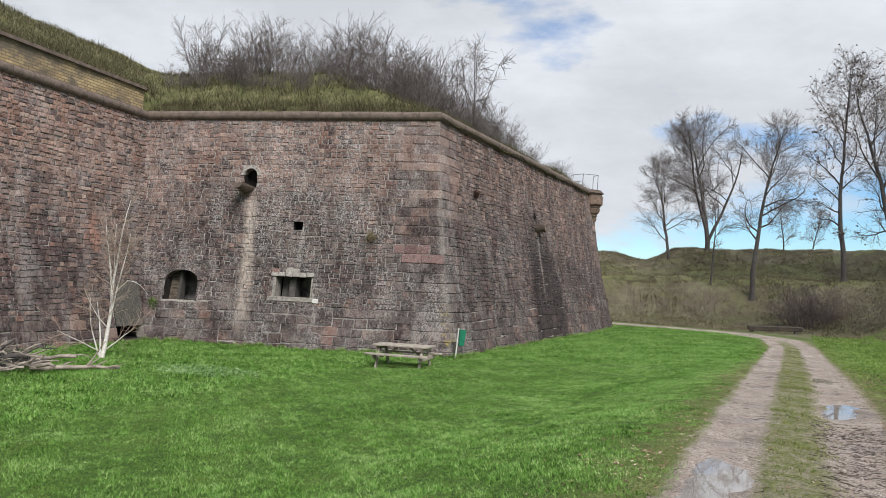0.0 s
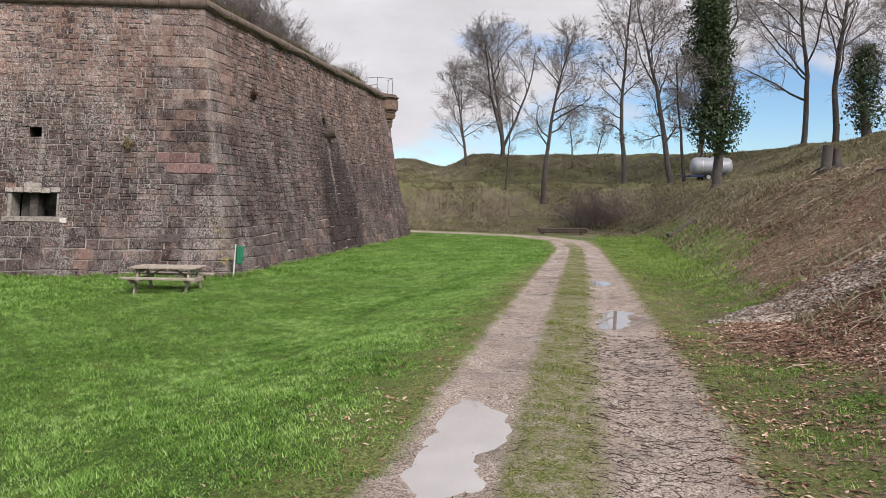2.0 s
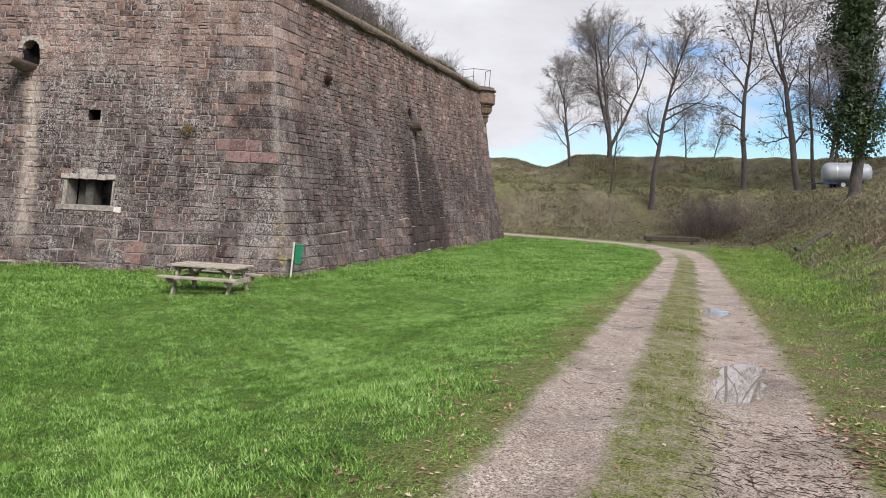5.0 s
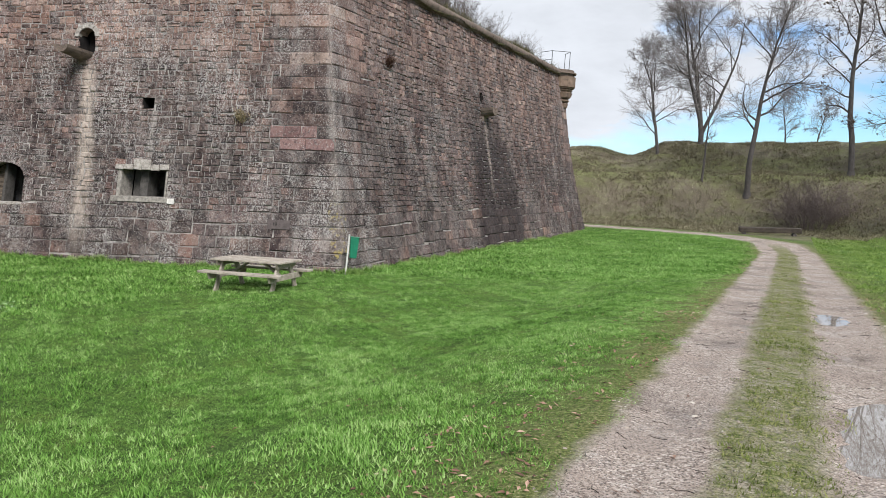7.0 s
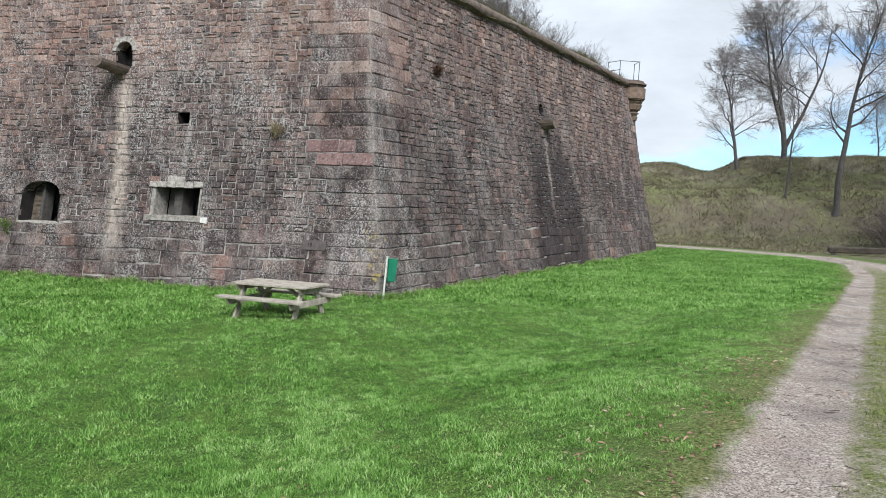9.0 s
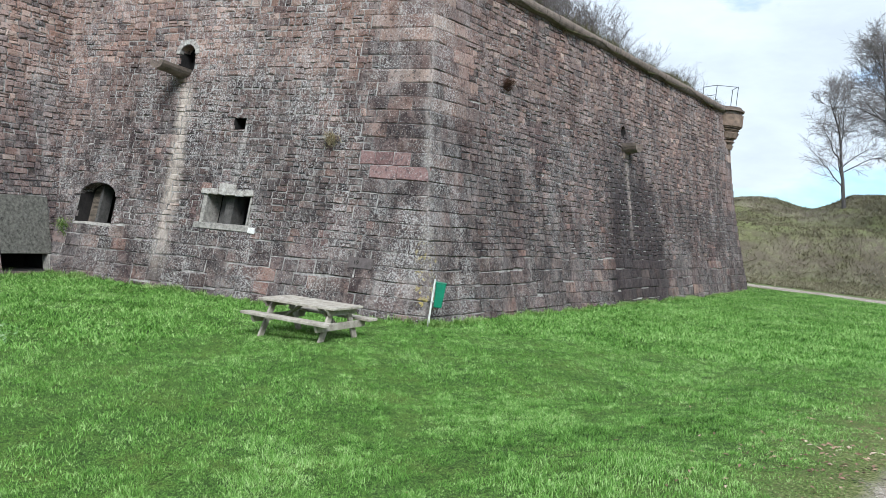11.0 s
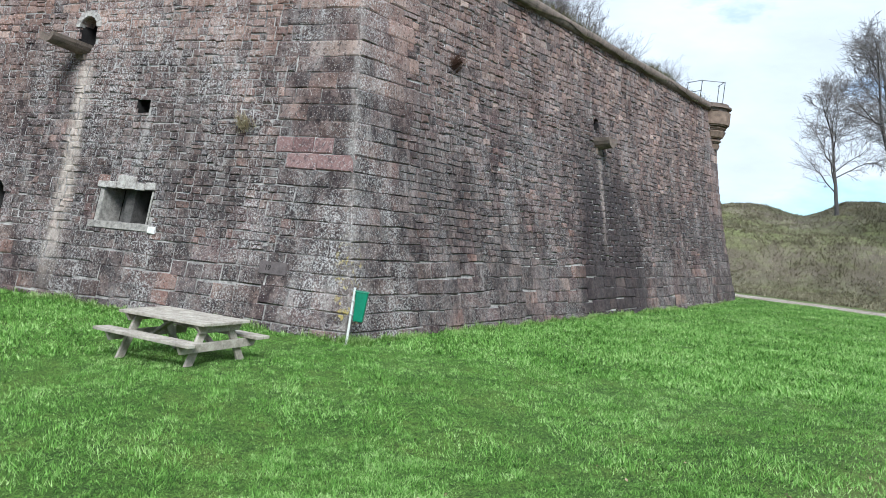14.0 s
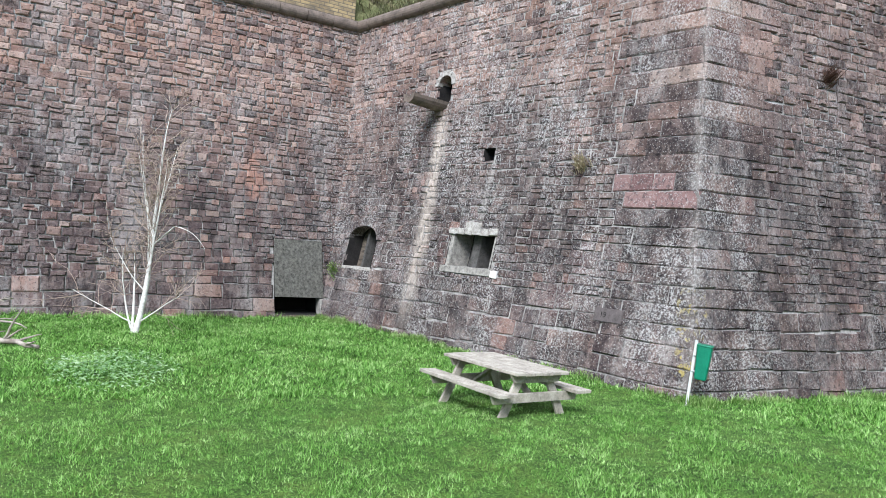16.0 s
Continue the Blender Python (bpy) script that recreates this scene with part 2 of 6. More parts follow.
DEADWOOD = simple("bleached_dead_wood", (0.13, 0.1, 0.08), (0.5, 0.44, 0.38), 6, 0.85)
BARK = simple("grey_brown_bark", (0.038, 0.034, 0.033), (0.13, 0.118, 0.11), 7, 0.95, stretch=(1, 1, 0.3), bump=0.7)
TWIG = simple("thin_twigs", (0.12, 0.105, 0.1), (0.27, 0.245, 0.235), 2, 0.9, bump=0)
BIRCH = simple("white_birch_bark", (0.42, 0.38, 0.34), (0.84, 0.82, 0.78), 4, 0.7, stretch=(1, 1, 3))
RUSTY_TWIG = simple("russet_birch_twigs", (0.26, 0.18, 0.14), (0.5, 0.4, 0.33), 2, 0.9, bump=0)
GALVANISED = simple("galvanised_steel", (0.42, 0.44, 0.45), (0.62, 0.63, 0.63), 12, 0.45, 0.7)
POST_WHITE = simple("pale_painted_post", (0.5, 0.5, 0.47), (0.78, 0.78, 0.74), 12, 0.6)
GREEN = simple("green_plastic", (0.0, 0.13, 0.07), (0.01, 0.2, 0.11), 6, 0.45, bump=0.05, spec=0.5)
TANK = simple("grey_tank_steel", (0.3, 0.33, 0.37), (0.44, 0.47, 0.51), 2, 0.5, 0.2)
BLUE = simple("blue_painted_steel", (0.02, 0.03, 0.08), (0.04, 0.06, 0.14), 6, 0.5)
RUBBER = simple("black_rubber", (0.012, 0.012, 0.012), (0.03, 0.03, 0.03), 9, 0.85)
LEAF_IVY = simple("dark_ivy_leaves", (0.012, 0.026, 0.008), (0.05, 0.085, 0.028), 1.5, 0.5, bump=0)
YELLOW = Nodes("yellow_brick_band", 0.92)
_b = YELLOW.t.nodes.new("ShaderNodeTexBrick")
_m = YELLOW.t.nodes.new("ShaderNodeMapping")
_m.inputs["Rotation"].default_value = (radians(90), 0, radians(90))
YELLOW.link(YELLOW.place, _m.inputs["Vector"])
_s = YELLOW.t.nodes.new("ShaderNodeSeparateXYZ")
YELLOW.link(YELLOW.place, _s.inputs[0])
_c = YELLOW.t.nodes.new("ShaderNodeCombineXYZ")
YELLOW.link(_s.outputs[1], _c.inputs[0])
YELLOW.link(_s.outputs[2], _c.inputs[1])
YELLOW.link(_c.outputs[0], _b.inputs["Vector"])
for k, v in (("Scale", 1.0), ("Brick Width", 0.34), ("Row Height", 0.115), ("Mortar Size", 0.014)):
    _b.inputs[k].default_value = v
_b.inputs["Color1"].default_value, _b.inputs["Color2"].default_value, _b.inputs["Mortar"].default_value = (0.5, 0.38, 0.2, 1), (0.36, 0.26, 0.13, 1), (0.16, 0.13, 0.1, 1)
_dirt = YELLOW.ramp(YELLOW.noise(1.4, 6, 0.65, (1, 0.5, 1)), 0.42, 0.58)
YELLOW = YELLOW.done(YELLOW.mix(YELLOW.math("MULTIPLY", _dirt, 0.88), _b.outputs["Color"], (0.12, 0.1, 0.08)), YELLOW.noise(20, 4), 0.5)


# ---- mesh helpers ----
def raw(name, verts, faces, mat, smooth=False):
    """A mesh from an (n, 3) array and a list or (m, k) array of faces."""
    me = bpy.data.meshes.new(name)
    verts = np.asarray(verts, dtype=np.float32)
    if isinstance(faces, np.ndarray):
        k = faces.shape[1]
        me.vertices.add(len(verts))
        me.vertices.foreach_set("co", verts.ravel())
        me.loops.add(faces.size)
        me.loops.foreach_set("vertex_index", faces.astype(np.int32).ravel())
        me.polygons.add(len(faces))
        me.polygons.foreach_set("loop_start", np.arange(0, faces.size, k, dtype=np.int32))
        me.update(calc_edges=True)
    else:
        me.from_pydata([tuple(v) for v in verts.tolist()], [], faces)
        me.update()
    me.materials.append(mat)
    if smooth:
        me.shade_smooth()
    else:
        me.shade_flat()
    return me


def part(name, data, parent=None, label="", mat=None, kind=""):
    """Links a mesh or bmesh as one object, under its thing."""
    if isinstance(data, bmesh.types.BMesh):
        me = bpy.data.meshes.new(name)
        bmesh.ops.recalc_face_normals(data, faces=data.faces[:])
        data.to_mesh(me)
        data.free()
        data = me
        if mat:
            data.materials.append(mat)
    ob = new(name, data)
    ob.parent = parent
    return tagged(ob, label=label, kind=kind)


def empty(name, m, label, category, group=""):
    ob = new(name)
    ob.empty_display_size = 0.2
    ob.matrix_basis = m
    return tagged(ob, label, category, group)


def box(bm, size, m=Matrix(), bevel=0.0, segments=2):
    """Adds a bevelled box of that size, centred on the pose m."""
    r = bmesh.ops.create_cube(bm, size=1.0, matrix=m @ Matrix.Diagonal((*size, 1)))
    if bevel:
        edges = list({e for v in r["verts"] for e in v.link_edges})
        bmesh.ops.bevel(bm, geom=edges, offset=bevel, segments=segments, affect="EDGES", profile=0.6)
    return bm


def rod(bm, a, b, r0, r1=None, sides=8):
    """Adds a tapered rod from a to b."""
    a, b = Vector(a), Vector(b)
    d = b - a
    m = Matrix.Translation((a + b) / 2) @ d.to_track_quat("Z", "Y").to_matrix().to_4x4()
    bmesh.ops.create_cone(bm, cap_ends=True, segments=sides, radius1=r0, radius2=r1 if r1 is not None else r0, depth=d.length, matrix=m)
    return bm


def boxmesh(name, size, mat, bevel=0.01, m=Matrix()):
    bm = bmesh.new()
    box(bm, size, m, bevel)
    me = bpy.data.meshes.new(name)
    bm.to_mesh(me)
    bm.free()
    me.materials.append(mat)
    return me


# ---- lie of the land ----
PATH_LINE = np.array([(0.16, -30), (0.16, 25), (0.1, 42), (-0.6, 50), (-3.2, 55), (-8, 57.2), (-13, 58.6), (-32, 61)], float)
FOOT_LINE = np.array([(1.3, -30), (1.45, 4), (1.9, 12.7), (2.8, 26.5), (3.9, 45), (4.0, 60), (2.2, 67), (-3, 69.5), (-12, 70), (-25, 66), (-60, 50)], float)


def signed_distance(x, y, line):
    """Distance from a polyline, positive to the right of its direction; and the length along it."""
    best, sign, along, run = np.full(x.shape, 1e9), np.ones(x.shape), np.zeros(x.shape), 0.0
    for a, b in zip(line[:-1], line[1:]):
        d = b - a
        n = np.hypot(*d)
        d = d / n
        t = np.clip((x - a[0]) * d[0] + (y - a[1]) * d[1], 0, n)
        ex, ey = x - a[0] - d[0] * t, y - a[1] - d[1] * t
        dist = np.hypot(ex, ey)
        near = dist < best
        best = np.where(near, dist, best)
        sign = np.where(near, np.sign(ex * d[1] - ey * d[0]), sign)
        along = np.where(near, run + t, along)
        run += n
    return best * np.where(sign == 0, 1, sign), along


def wavy(x, y, scale, seed=0.0):
    """Cheap smooth unevenness in -1..1."""
    s = seed * 1.7
    return (np.sin(x * scale + 1.3 * np.sin(y * scale * 0.7 + s) + s) + np.sin(y * scale * 1.13 - 0.9 * np.sin(x * scale * 0.8 - s) + 2.1 * s) + np.sin((x + y) * scale * 0.61 + s * 3)) / 3


PUDDLES = ((-0.62, 7.3, 0.43, 1.15, 0.06), (0.68, 13.4, 0.3, 0.8, -0.2), (0.64, 19.7, 0.25, 0.45, 0.0))


def height(x, y):
    """Height of the ground at arrays x, y."""
    x, y = np.asarray(x, float), np.asarray(y, float)
    lat, _ = signed_distance(x, y, PATH_LINE)
    s, _ = signed_distance(x, y, FOOT_LINE)
    zp = np.interp(y, (-30, 0, 10, 20, 30, 40, 55), (0.1, -0.02, -0.06, -0.3, -0.68, -0.98, -1.08))
    lawn = np.interp(x, (-60, -24, -12, -9, -6, -3), (-1.4, -1.39, -1.36, -1.2, -1.06, -0.98))
    lawn = np.minimum(lawn, lawn * 0 + zp + 0.05)
    f = np.interp(-lat, (1.1, 1.5, 2.2, 3.0, 4.25, 5.5, 7.0), (0, 0.05, 0.19, 0.42, 0.78, 0.97, 1.0))
    z = zp + (lawn - zp) * f
    # wheel tracks worn in, the middle a little proud
    z += -0.03 * np.exp(-((lat + 0.77) / 0.3) ** 2) - 0.03 * np.exp(-((lat - 0.64) / 0.38) ** 2) + (0.012 * wavy(x, y, 5.2, 1) + 0.008 * wavy(x, y, 15.0, 9)) * (abs(lat) < 2)
    # counterscarp bank: a steep toe, a narrow shelf, then the crest
    up = np.interp(s, (0, 1, 2.5, 5, 6.5, 9.5, 15, 19, 40, 150, 900), (0, 0.08, 0.33, 0.83, 1.0, 1.1, 1.79, 1.86, 1.75, 1.5, 1.2))
    top = 2.9 - zp
    dip = 1 - 0.2 * np.clip((-x - 12) / 3, 0, 1) * np.clip((s - 8) / 5, 0, 1) + 0.13 * np.exp(-((x + 19.5) / 2.6) ** 2) * np.clip((s - 8) / 5, 0, 1)
    bank = up * top * dip
    rough = np.clip(s / 2.5, 0, 1) * np.clip((60 - s) / 40, 0, 1)
    z += np.where(s > 0, bank, 0) + rough * (0.16 * wavy(x, y, 0.9, 2) + 0.09 * wavy(x, y, 2.3, 3) + 0.04 * wavy(x, y, 5.7, 4))
    z += 0.03 * wavy(x, y, 0.8, 5) * np.clip((-lat - 1.5) / 2, 0, 1) + 0.012 * wavy(x, y, 3.1, 6)
    for px, py, rx, ry, turn in PUDDLES:
        c, sn = math.cos(turn), math.sin(turn)
        u, v = ((x - px) * c + (y - py) * sn) / rx, (-(x - px) * sn + (y - py) * c) / ry
        r2 = u * u + v * v
        z -= 0.06 * np.exp(-r2 * 1.1) + np.exp(-r2 * 0.45) * (0.014 * wavy(x, y, 7.0, 14) + 0.012 * wavy(x, y, 15.0, 15) + 0.008 * wavy(x, y, 34.0, 16))
    return z


def ground_at(x, y):
    return float(height(np.array([x]), np.array([y]))[0])


def bare_line(y):
    """x at which the verge grass gives way to the leaf-covered bank."""
    return np.interp(y, (3, 7, 9.4, 11, 12.4, 13.2, 14.5, 18, 24), (2.6, 2.6, 2.55, 1.95, 1.8, 2.2, 3.2, 3.3, 3.9))


def ground_material():
    m = Nodes("ground_turf_and_gravel", 0.93, 0, 0.2)
    lat, s, away = m.attr("lateral"), m.attr("bank"), m.attr("upper")
    wob = m.math("MULTIPLY", m.math("SUBTRACT", m.noise(1.6, 5, 0.65), 0.5), 0.75)
    fine = m.noise(26, 5, 0.7)
    mid = m.noise(4.5, 5, 0.65)
    turf = m.colours(m.noise(1.2, 5, 0.65), [(0.3, (0.055, 0.12, 0.014)), (0.5, (0.095, 0.185, 0.024)), (0.7, (0.155, 0.225, 0.038))])
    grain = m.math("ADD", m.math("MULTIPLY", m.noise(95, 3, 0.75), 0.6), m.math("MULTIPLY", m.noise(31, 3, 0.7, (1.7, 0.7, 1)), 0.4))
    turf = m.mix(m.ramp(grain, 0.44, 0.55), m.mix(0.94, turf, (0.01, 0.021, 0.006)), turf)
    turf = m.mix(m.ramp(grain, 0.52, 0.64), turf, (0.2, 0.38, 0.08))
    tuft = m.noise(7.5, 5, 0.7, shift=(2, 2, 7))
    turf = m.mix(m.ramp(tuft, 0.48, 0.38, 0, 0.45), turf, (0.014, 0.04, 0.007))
    # bank: dry grass, moss, bare earth
    dry = m.colours(mid, [(0.3, (0.13, 0.11, 0.088)), (0.46, (0.33, 0.28, 0.22)), (0.56, (0.22, 0.24, 0.115)), (0.72, (0.42, 0.37, 0.27))])
    dry = m.mix(m.ramp(m.noise(0.35, 5, 0.6, (0.45, 1, 1), (4, 1, 0)), 0.42, 0.56), dry, m.colours(mid, [(0.3, (0.12, 0.14, 0.055)), (0.7, (0.28, 0.29, 0.13))]))
    dry = m.mix(m.ramp(fine, 0.4, 0.7), m.mix(0.5, dry, (0.05, 0.038, 0.026)), dry)
    litter = m.colours(m.noise(11, 5, 0.7), [(0.3, (0.06, 0.038, 0.028)), (0.5, (0.23, 0.145, 0.105)), (0.7, (0.48, 0.345, 0.27))])
    near = m.math("MULTIPLY", m.ramp(m.math("ADD", away, m.math("MULTIPLY", wob, 1.1)), -0.15, 0.3), m.ramp(m.math("ADD", m.axis(1), m.math("MULTIPLY", wob, 9)), 34, 22))
    near = m.math("MULTIPLY", near, m.ramp(m.noise(0.9, 4, 0.6), 0.3, 0.42, 0.6, 1.0))
    # trodden brownish margin beside the track
    edge = m.math("MULTIPLY", m.ramp(m.math("ADD", m.math("ABSOLUTE", lat), m.math("MULTIPLY", wob, 1.4)), 2.3, 1.1), 0.8)
    turf = m.mix(edge, turf, m.colours(m.noise(38, 4, 0.75), [(0.36, (0.028, 0.028, 0.014)), (0.48, (0.13, 0.15, 0.045)), (0.58, (0.26, 0.25, 0.11)), (0.68, (0.46, 0.4, 0.25))]))
    # patches of bare earth and moss on the bank, a green shelf half way up
    broad = m.noise(0.7, 6, 0.7, shift=(1, 5, 2))
    dry = m.mix(m.ramp(broad, 0.44, 0.58), dry, m.mix(0.7, dry, (0.085, 0.068, 0.055)))
    shelf = m.math("MULTIPLY", m.ramp(s, 5.4, 6.6), m.ramp(s, 10.5, 8.5))
    dry = m.mix(m.math("MULTIPLY", shelf, m.ramp(mid, 0.35, 0.6, 0.3, 0.9)), dry, m.colours(fine, [(0.3, (0.1, 0.125, 0.045)), (0.7, (0.28, 0.31, 0.12))]))
    # dark torn earth along the toe of the far bank, rough ground between it and the track
    toe = m.math("MULTIPLY", m.math("MULTIPLY", m.ramp(s, 0.6, 1.8), m.ramp(s, 5.4, 3.6)), m.ramp(m.axis(1), 46, 56))
    dry = m.mix(m.math("MULTIPLY", toe, m.ramp(broad, 0.36, 0.56, 0.35, 0.85)), dry, m.colours(fine, [(0.35, (0.05, 0.042, 0.032)), (0.65, (0.2, 0.17, 0.125))]))
    outer = m.math("MULTIPLY", m.ramp(lat, 1.7, 3.0), m.ramp(m.axis(1), 50, 56))
    outer = m.math("MULTIPLY", outer, m.ramp(mid, 0.3, 0.5, 0.55, 1.0))
    verge = m.math("MULTIPLY", m.math("MULTIPLY", m.ramp(lat, 1.05, 1.5), m.ramp(m.axis(1), 26, 15)), m.ramp(m.noise(1.9, 5, 0.7, shift=(3, 3, 8)), 0.42, 0.56))
    turf = m.mix(m.math("MULTIPLY", verge, 0.85), turf, m.mix(m.ramp(fine, 0.4, 0.6), (0.06, 0.045, 0.03), (0.24, 0.185, 0.125)))
    col = m.mix(m.math("MAXIMUM", outer, m.ramp(m.math("ADD", s, wob), 1.0, 2.2)), turf, dry)
    col = m.mix(m.math("MULTIPLY", near, 0.85), col, litter)
    # gravel of the two tracks, thin turf between
    grav = m.voronoi(60, "Color")
    gsep = m.t.nodes.new("ShaderNodeSeparateColor")
    m.link(grav, gsep.inputs[0])
    pebble = m.colours(gsep.outputs[0], [(0.0, (0.27, 0.215, 0.18)), (0.5, (0.47, 0.395, 0.345)), (0.85, (0.6, 0.525, 0.465)), (1.0, (0.75, 0.69, 0.63))])
    mud = m.mix(m.ramp(m.noise(2.1, 5, 0.65), 0.42, 0.62), pebble, (0.42, 0.345, 0.295))
    mud = m.mix(m.ramp(fine, 0.52, 0.72, 0, 0.6), mud, (0.09, 0.068, 0.058))
    wetmud = m.ramp(m.noise(0.75, 5, 0.65, shift=(6, 3, 0)), 0.5, 0.62)
    mud = m.mix(m.math("MULTIPLY", wetmud, 0.6), mud, m.mix(m.ramp(fine, 0.4, 0.65), (0.1, 0.082, 0.074), (0.25, 0.21, 0.19)))
    chips = m.noise(70, 3, 0.7)
    mud = m.mix(m.ramp(chips, 0.52, 0.6, 0, 0.9), mud, (0.06, 0.048, 0.042))
    crumbs = m.noise(33, 4, 0.75, shift=(4, 8, 2))
    mud = m.mix(m.ramp(crumbs, 0.56, 0.64, 0, 0.6), mud, (0.085, 0.067, 0.057))
    mud = m.mix(m.ramp(crumbs, 0.4, 0.33, 0, 0.7), mud, (0.68, 0.62, 0.56))
    mud = m.mix(m.ramp(chips, 0.42, 0.3, 0, 0.6), mud, (0.6, 0.57, 0.53))
    latw = m.math("ADD", lat, m.math("MULTIPLY", wob, 0.55))
    left = m.ramp(m.math("ABSOLUTE", m.math("ADD", latw, 0.77)), 0.42, 0.27)
    right = m.ramp(m.math("ABSOLUTE", m.math("SUBTRACT", latw, 0.64)), 0.56, 0.36)
    centre = m.math("MULTIPLY", m.ramp(m.math("ABSOLUTE", latw), 0.75, 0.6), m.ramp(m.noise(6, 5, 0.7), 0.42, 0.6))
    # far along, the whole track is bare
    bare = m.math("MAXIMUM", m.math("MAXIMUM", left, right), m.math("MULTIPLY", centre, 0.6))
    bare = m.math("MAXIMUM", bare, m.math("MULTIPLY", m.ramp(m.math("ABSOLUTE", lat), 1.5, 0.9), m.ramp(m.axis(1), 44, 50)))
    col = m.mix(bare, col, mud)
    h = m.math("ADD", m.math("MULTIPLY", fine, 0.6), m.math("ADD", m.math("MULTIPLY", mid, 0.5), m.math("MULTIPLY", chips, 0.35)))
    damp = m.ramp(m.noise(1.3, 4, 0.6, shift=(2, 9, 0)), 0.5, 0.62)
    rgh = m.ramp(m.math("MULTIPLY", bare, damp), 0, 1, 0.93, 0.38)
    return m.done(col, h, 1.0, 0.04, rgh)


GROUND = ground_material()


def spans(*pieces):
    out = [np.arange(a, b, st) for a, b, st in pieces]
    return np.unique(np.concatenate(out).round(3))


gx = spans((-900, -100, 60), (-100, -40, 5), (-40, -27, 1), (-27, -3, 0.35), (-3, -1.3, 0.13), (-1.3, 1.5, 0.05), (1.5, 5, 0.13), (5, 16, 0.3), (16, 40, 1), (40, 100, 6), (100, 901, 60))
gy = spans((-300, -40, 40), (-40, 0, 2), (0, 2, 0.3), (2, 21, 0.09), (21, 24, 0.16), (24, 90, 0.4), (90, 130, 3), (130, 901, 60))
GX, GY = np.meshgrid(gx, gy)
gz = height(GX, GY)
nx, ny = len(gx), len(gy)
idx = np.arange(nx * ny).reshape(ny, nx)
quads = np.stack([idx[:-1, :-1], idx[:-1, 1:], idx[1:, 1:], idx[1:, :-1]], -1).reshape(-1, 4)
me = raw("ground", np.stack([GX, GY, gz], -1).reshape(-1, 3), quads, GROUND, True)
for name, values in (("lateral", signed_distance(GX, GY, PATH_LINE)[0]), ("bank", signed_distance(GX, GY, FOOT_LINE)[0]), ("upper", GX - bare_line(GY))):
    at = me.attributes.new(name, "FLOAT", "POINT")
    at.data.foreach_set("value", values.astype(np.float32).ravel())
ground = part("ground", me)
tagged(ground, "grassy ditch floor with a gravel track and overgrown bank", "ground", kind="structure")

WATER = Nodes("still_puddle_water", 0.02, 0.0, 0.5)
WATER.bsdf.inputs["IOR"].default_value = 5.4
WATER = WATER.done(WATER.mix(WATER.ramp(WATER.noise(5, 4, 0.6), 0.4, 0.6), (0.26, 0.23, 0.205), (0.31, 0.28, 0.25)), WATER.noise(3, 2), 0.006, 0.01)
for px, py, rx, ry, turn in PUDDLES:
    bm = bmesh.new()
    bmesh.ops.create_circle(bm, cap_ends=True, segments=64, radius=1.2 if py < 10 else 1.5, matrix=Matrix.Translation((0, 0, 0)) @ Matrix.Diagonal((rx, ry, 1, 1)))
    for v in bm.verts:
        an = math.atan2(v.co.y, v.co.x)
        v.co *= 1 + 0.04 * math.sin(3 * an + px * 7) + 0.05 * math.sin(7 * an + py) + 0.04 * math.sin(11 * an + py * 3)
    p = part("puddle", bm, mat=WATER)
    p.matrix_basis = pose(px, py, ground_at(px, py) + (0.036 if py < 10 else 0.027), 0, 0, math.degrees(turn))
    tagged(p, "shallow rain puddle in the gravel wheel track", "puddle", "puddles on the track", "structure")


# ---- fortress walls ----
Z0, TOP = -1.25, 9.5


def batter(h):
    h = np.minimum(h, 13.0)
    return 0.25 * h - 0.0089 * h * np.abs(h)


class Face:
    """One battered wall face. u runs along it, h upwards from its foot."""

    def __init__(self, through_point, heading):
        self.a = np.array((math.cos(radians(heading)), math.sin(radians(heading))))
        self.n = np.array((self.a[1], -self.a[0]))
        self.o = np.array(through_point, float)
        self.lo, self.hi = (0.0, 0.0), (0.0, 0.0)

    def meet(self, other):
        """u of the edge shared with another face, as (start, change per metre of batter)."""
        m = np.array((self.n, other.n))
        c = np.array((self.n @ self.o, other.n @ other.o))
        x0 = np.linalg.solve(m, c)
        x1 = np.linalg.solve(m, c - 1)
        u0, u1 = (x0 - self.o) @ self.a, (x1 - self.o) @ self.a
        return u0, u1 - u0

    def edge(self, which, h):
        return which[0] + which[1] * batter(h)

    def at(self, u, h, out=0.0):
        u, h, out = np.broadcast_arrays(np.asarray(u, float), np.asarray(h, float), np.asarray(out, float))
        d = out - batter(h)
        return np.stack([self.o[0] + self.a[0] * u + self.n[0] * d, self.o[1] + self.a[1] * u + self.n[1] * d, Z0 + h], -1)

    def uh(self, x, y, z):
        return (x - self.o[0]) * self.a[0] + (y - self.o[1]) * self.a[1], z - Z0


SOUTH = Face((-11.85, 26.84), 14.5)
EAST = Face((-11.85, 26.84), 90)
WEST = Face((-24.5, 23.6), 98.3)
NORTH = Face((-11.85, 55.6), 165)
SOUTH.lo, SOUTH.hi = SOUTH.meet(WEST), SOUTH.meet(EAST)
EAST.lo, EAST.hi = EAST.meet(SOUTH), EAST.meet(NORTH)
WEST.lo, WEST.hi = (-48.0, 0.0), WEST.meet(SOUTH)
NORTH.lo, NORTH.hi = NORTH.meet(EAST), (22.0, 0.0)


def opening(face, x0, x1, z0, z1, use_y=False):
    """Rectangle in u, h between two places along the face."""
    k = 1 if use_y else 0
    u0, u1 = sorted(((v - face.o[k]) / face.a[k]) for v in (x0, x1))
    return u0, u1, z0 - Z0, z1 - Z0


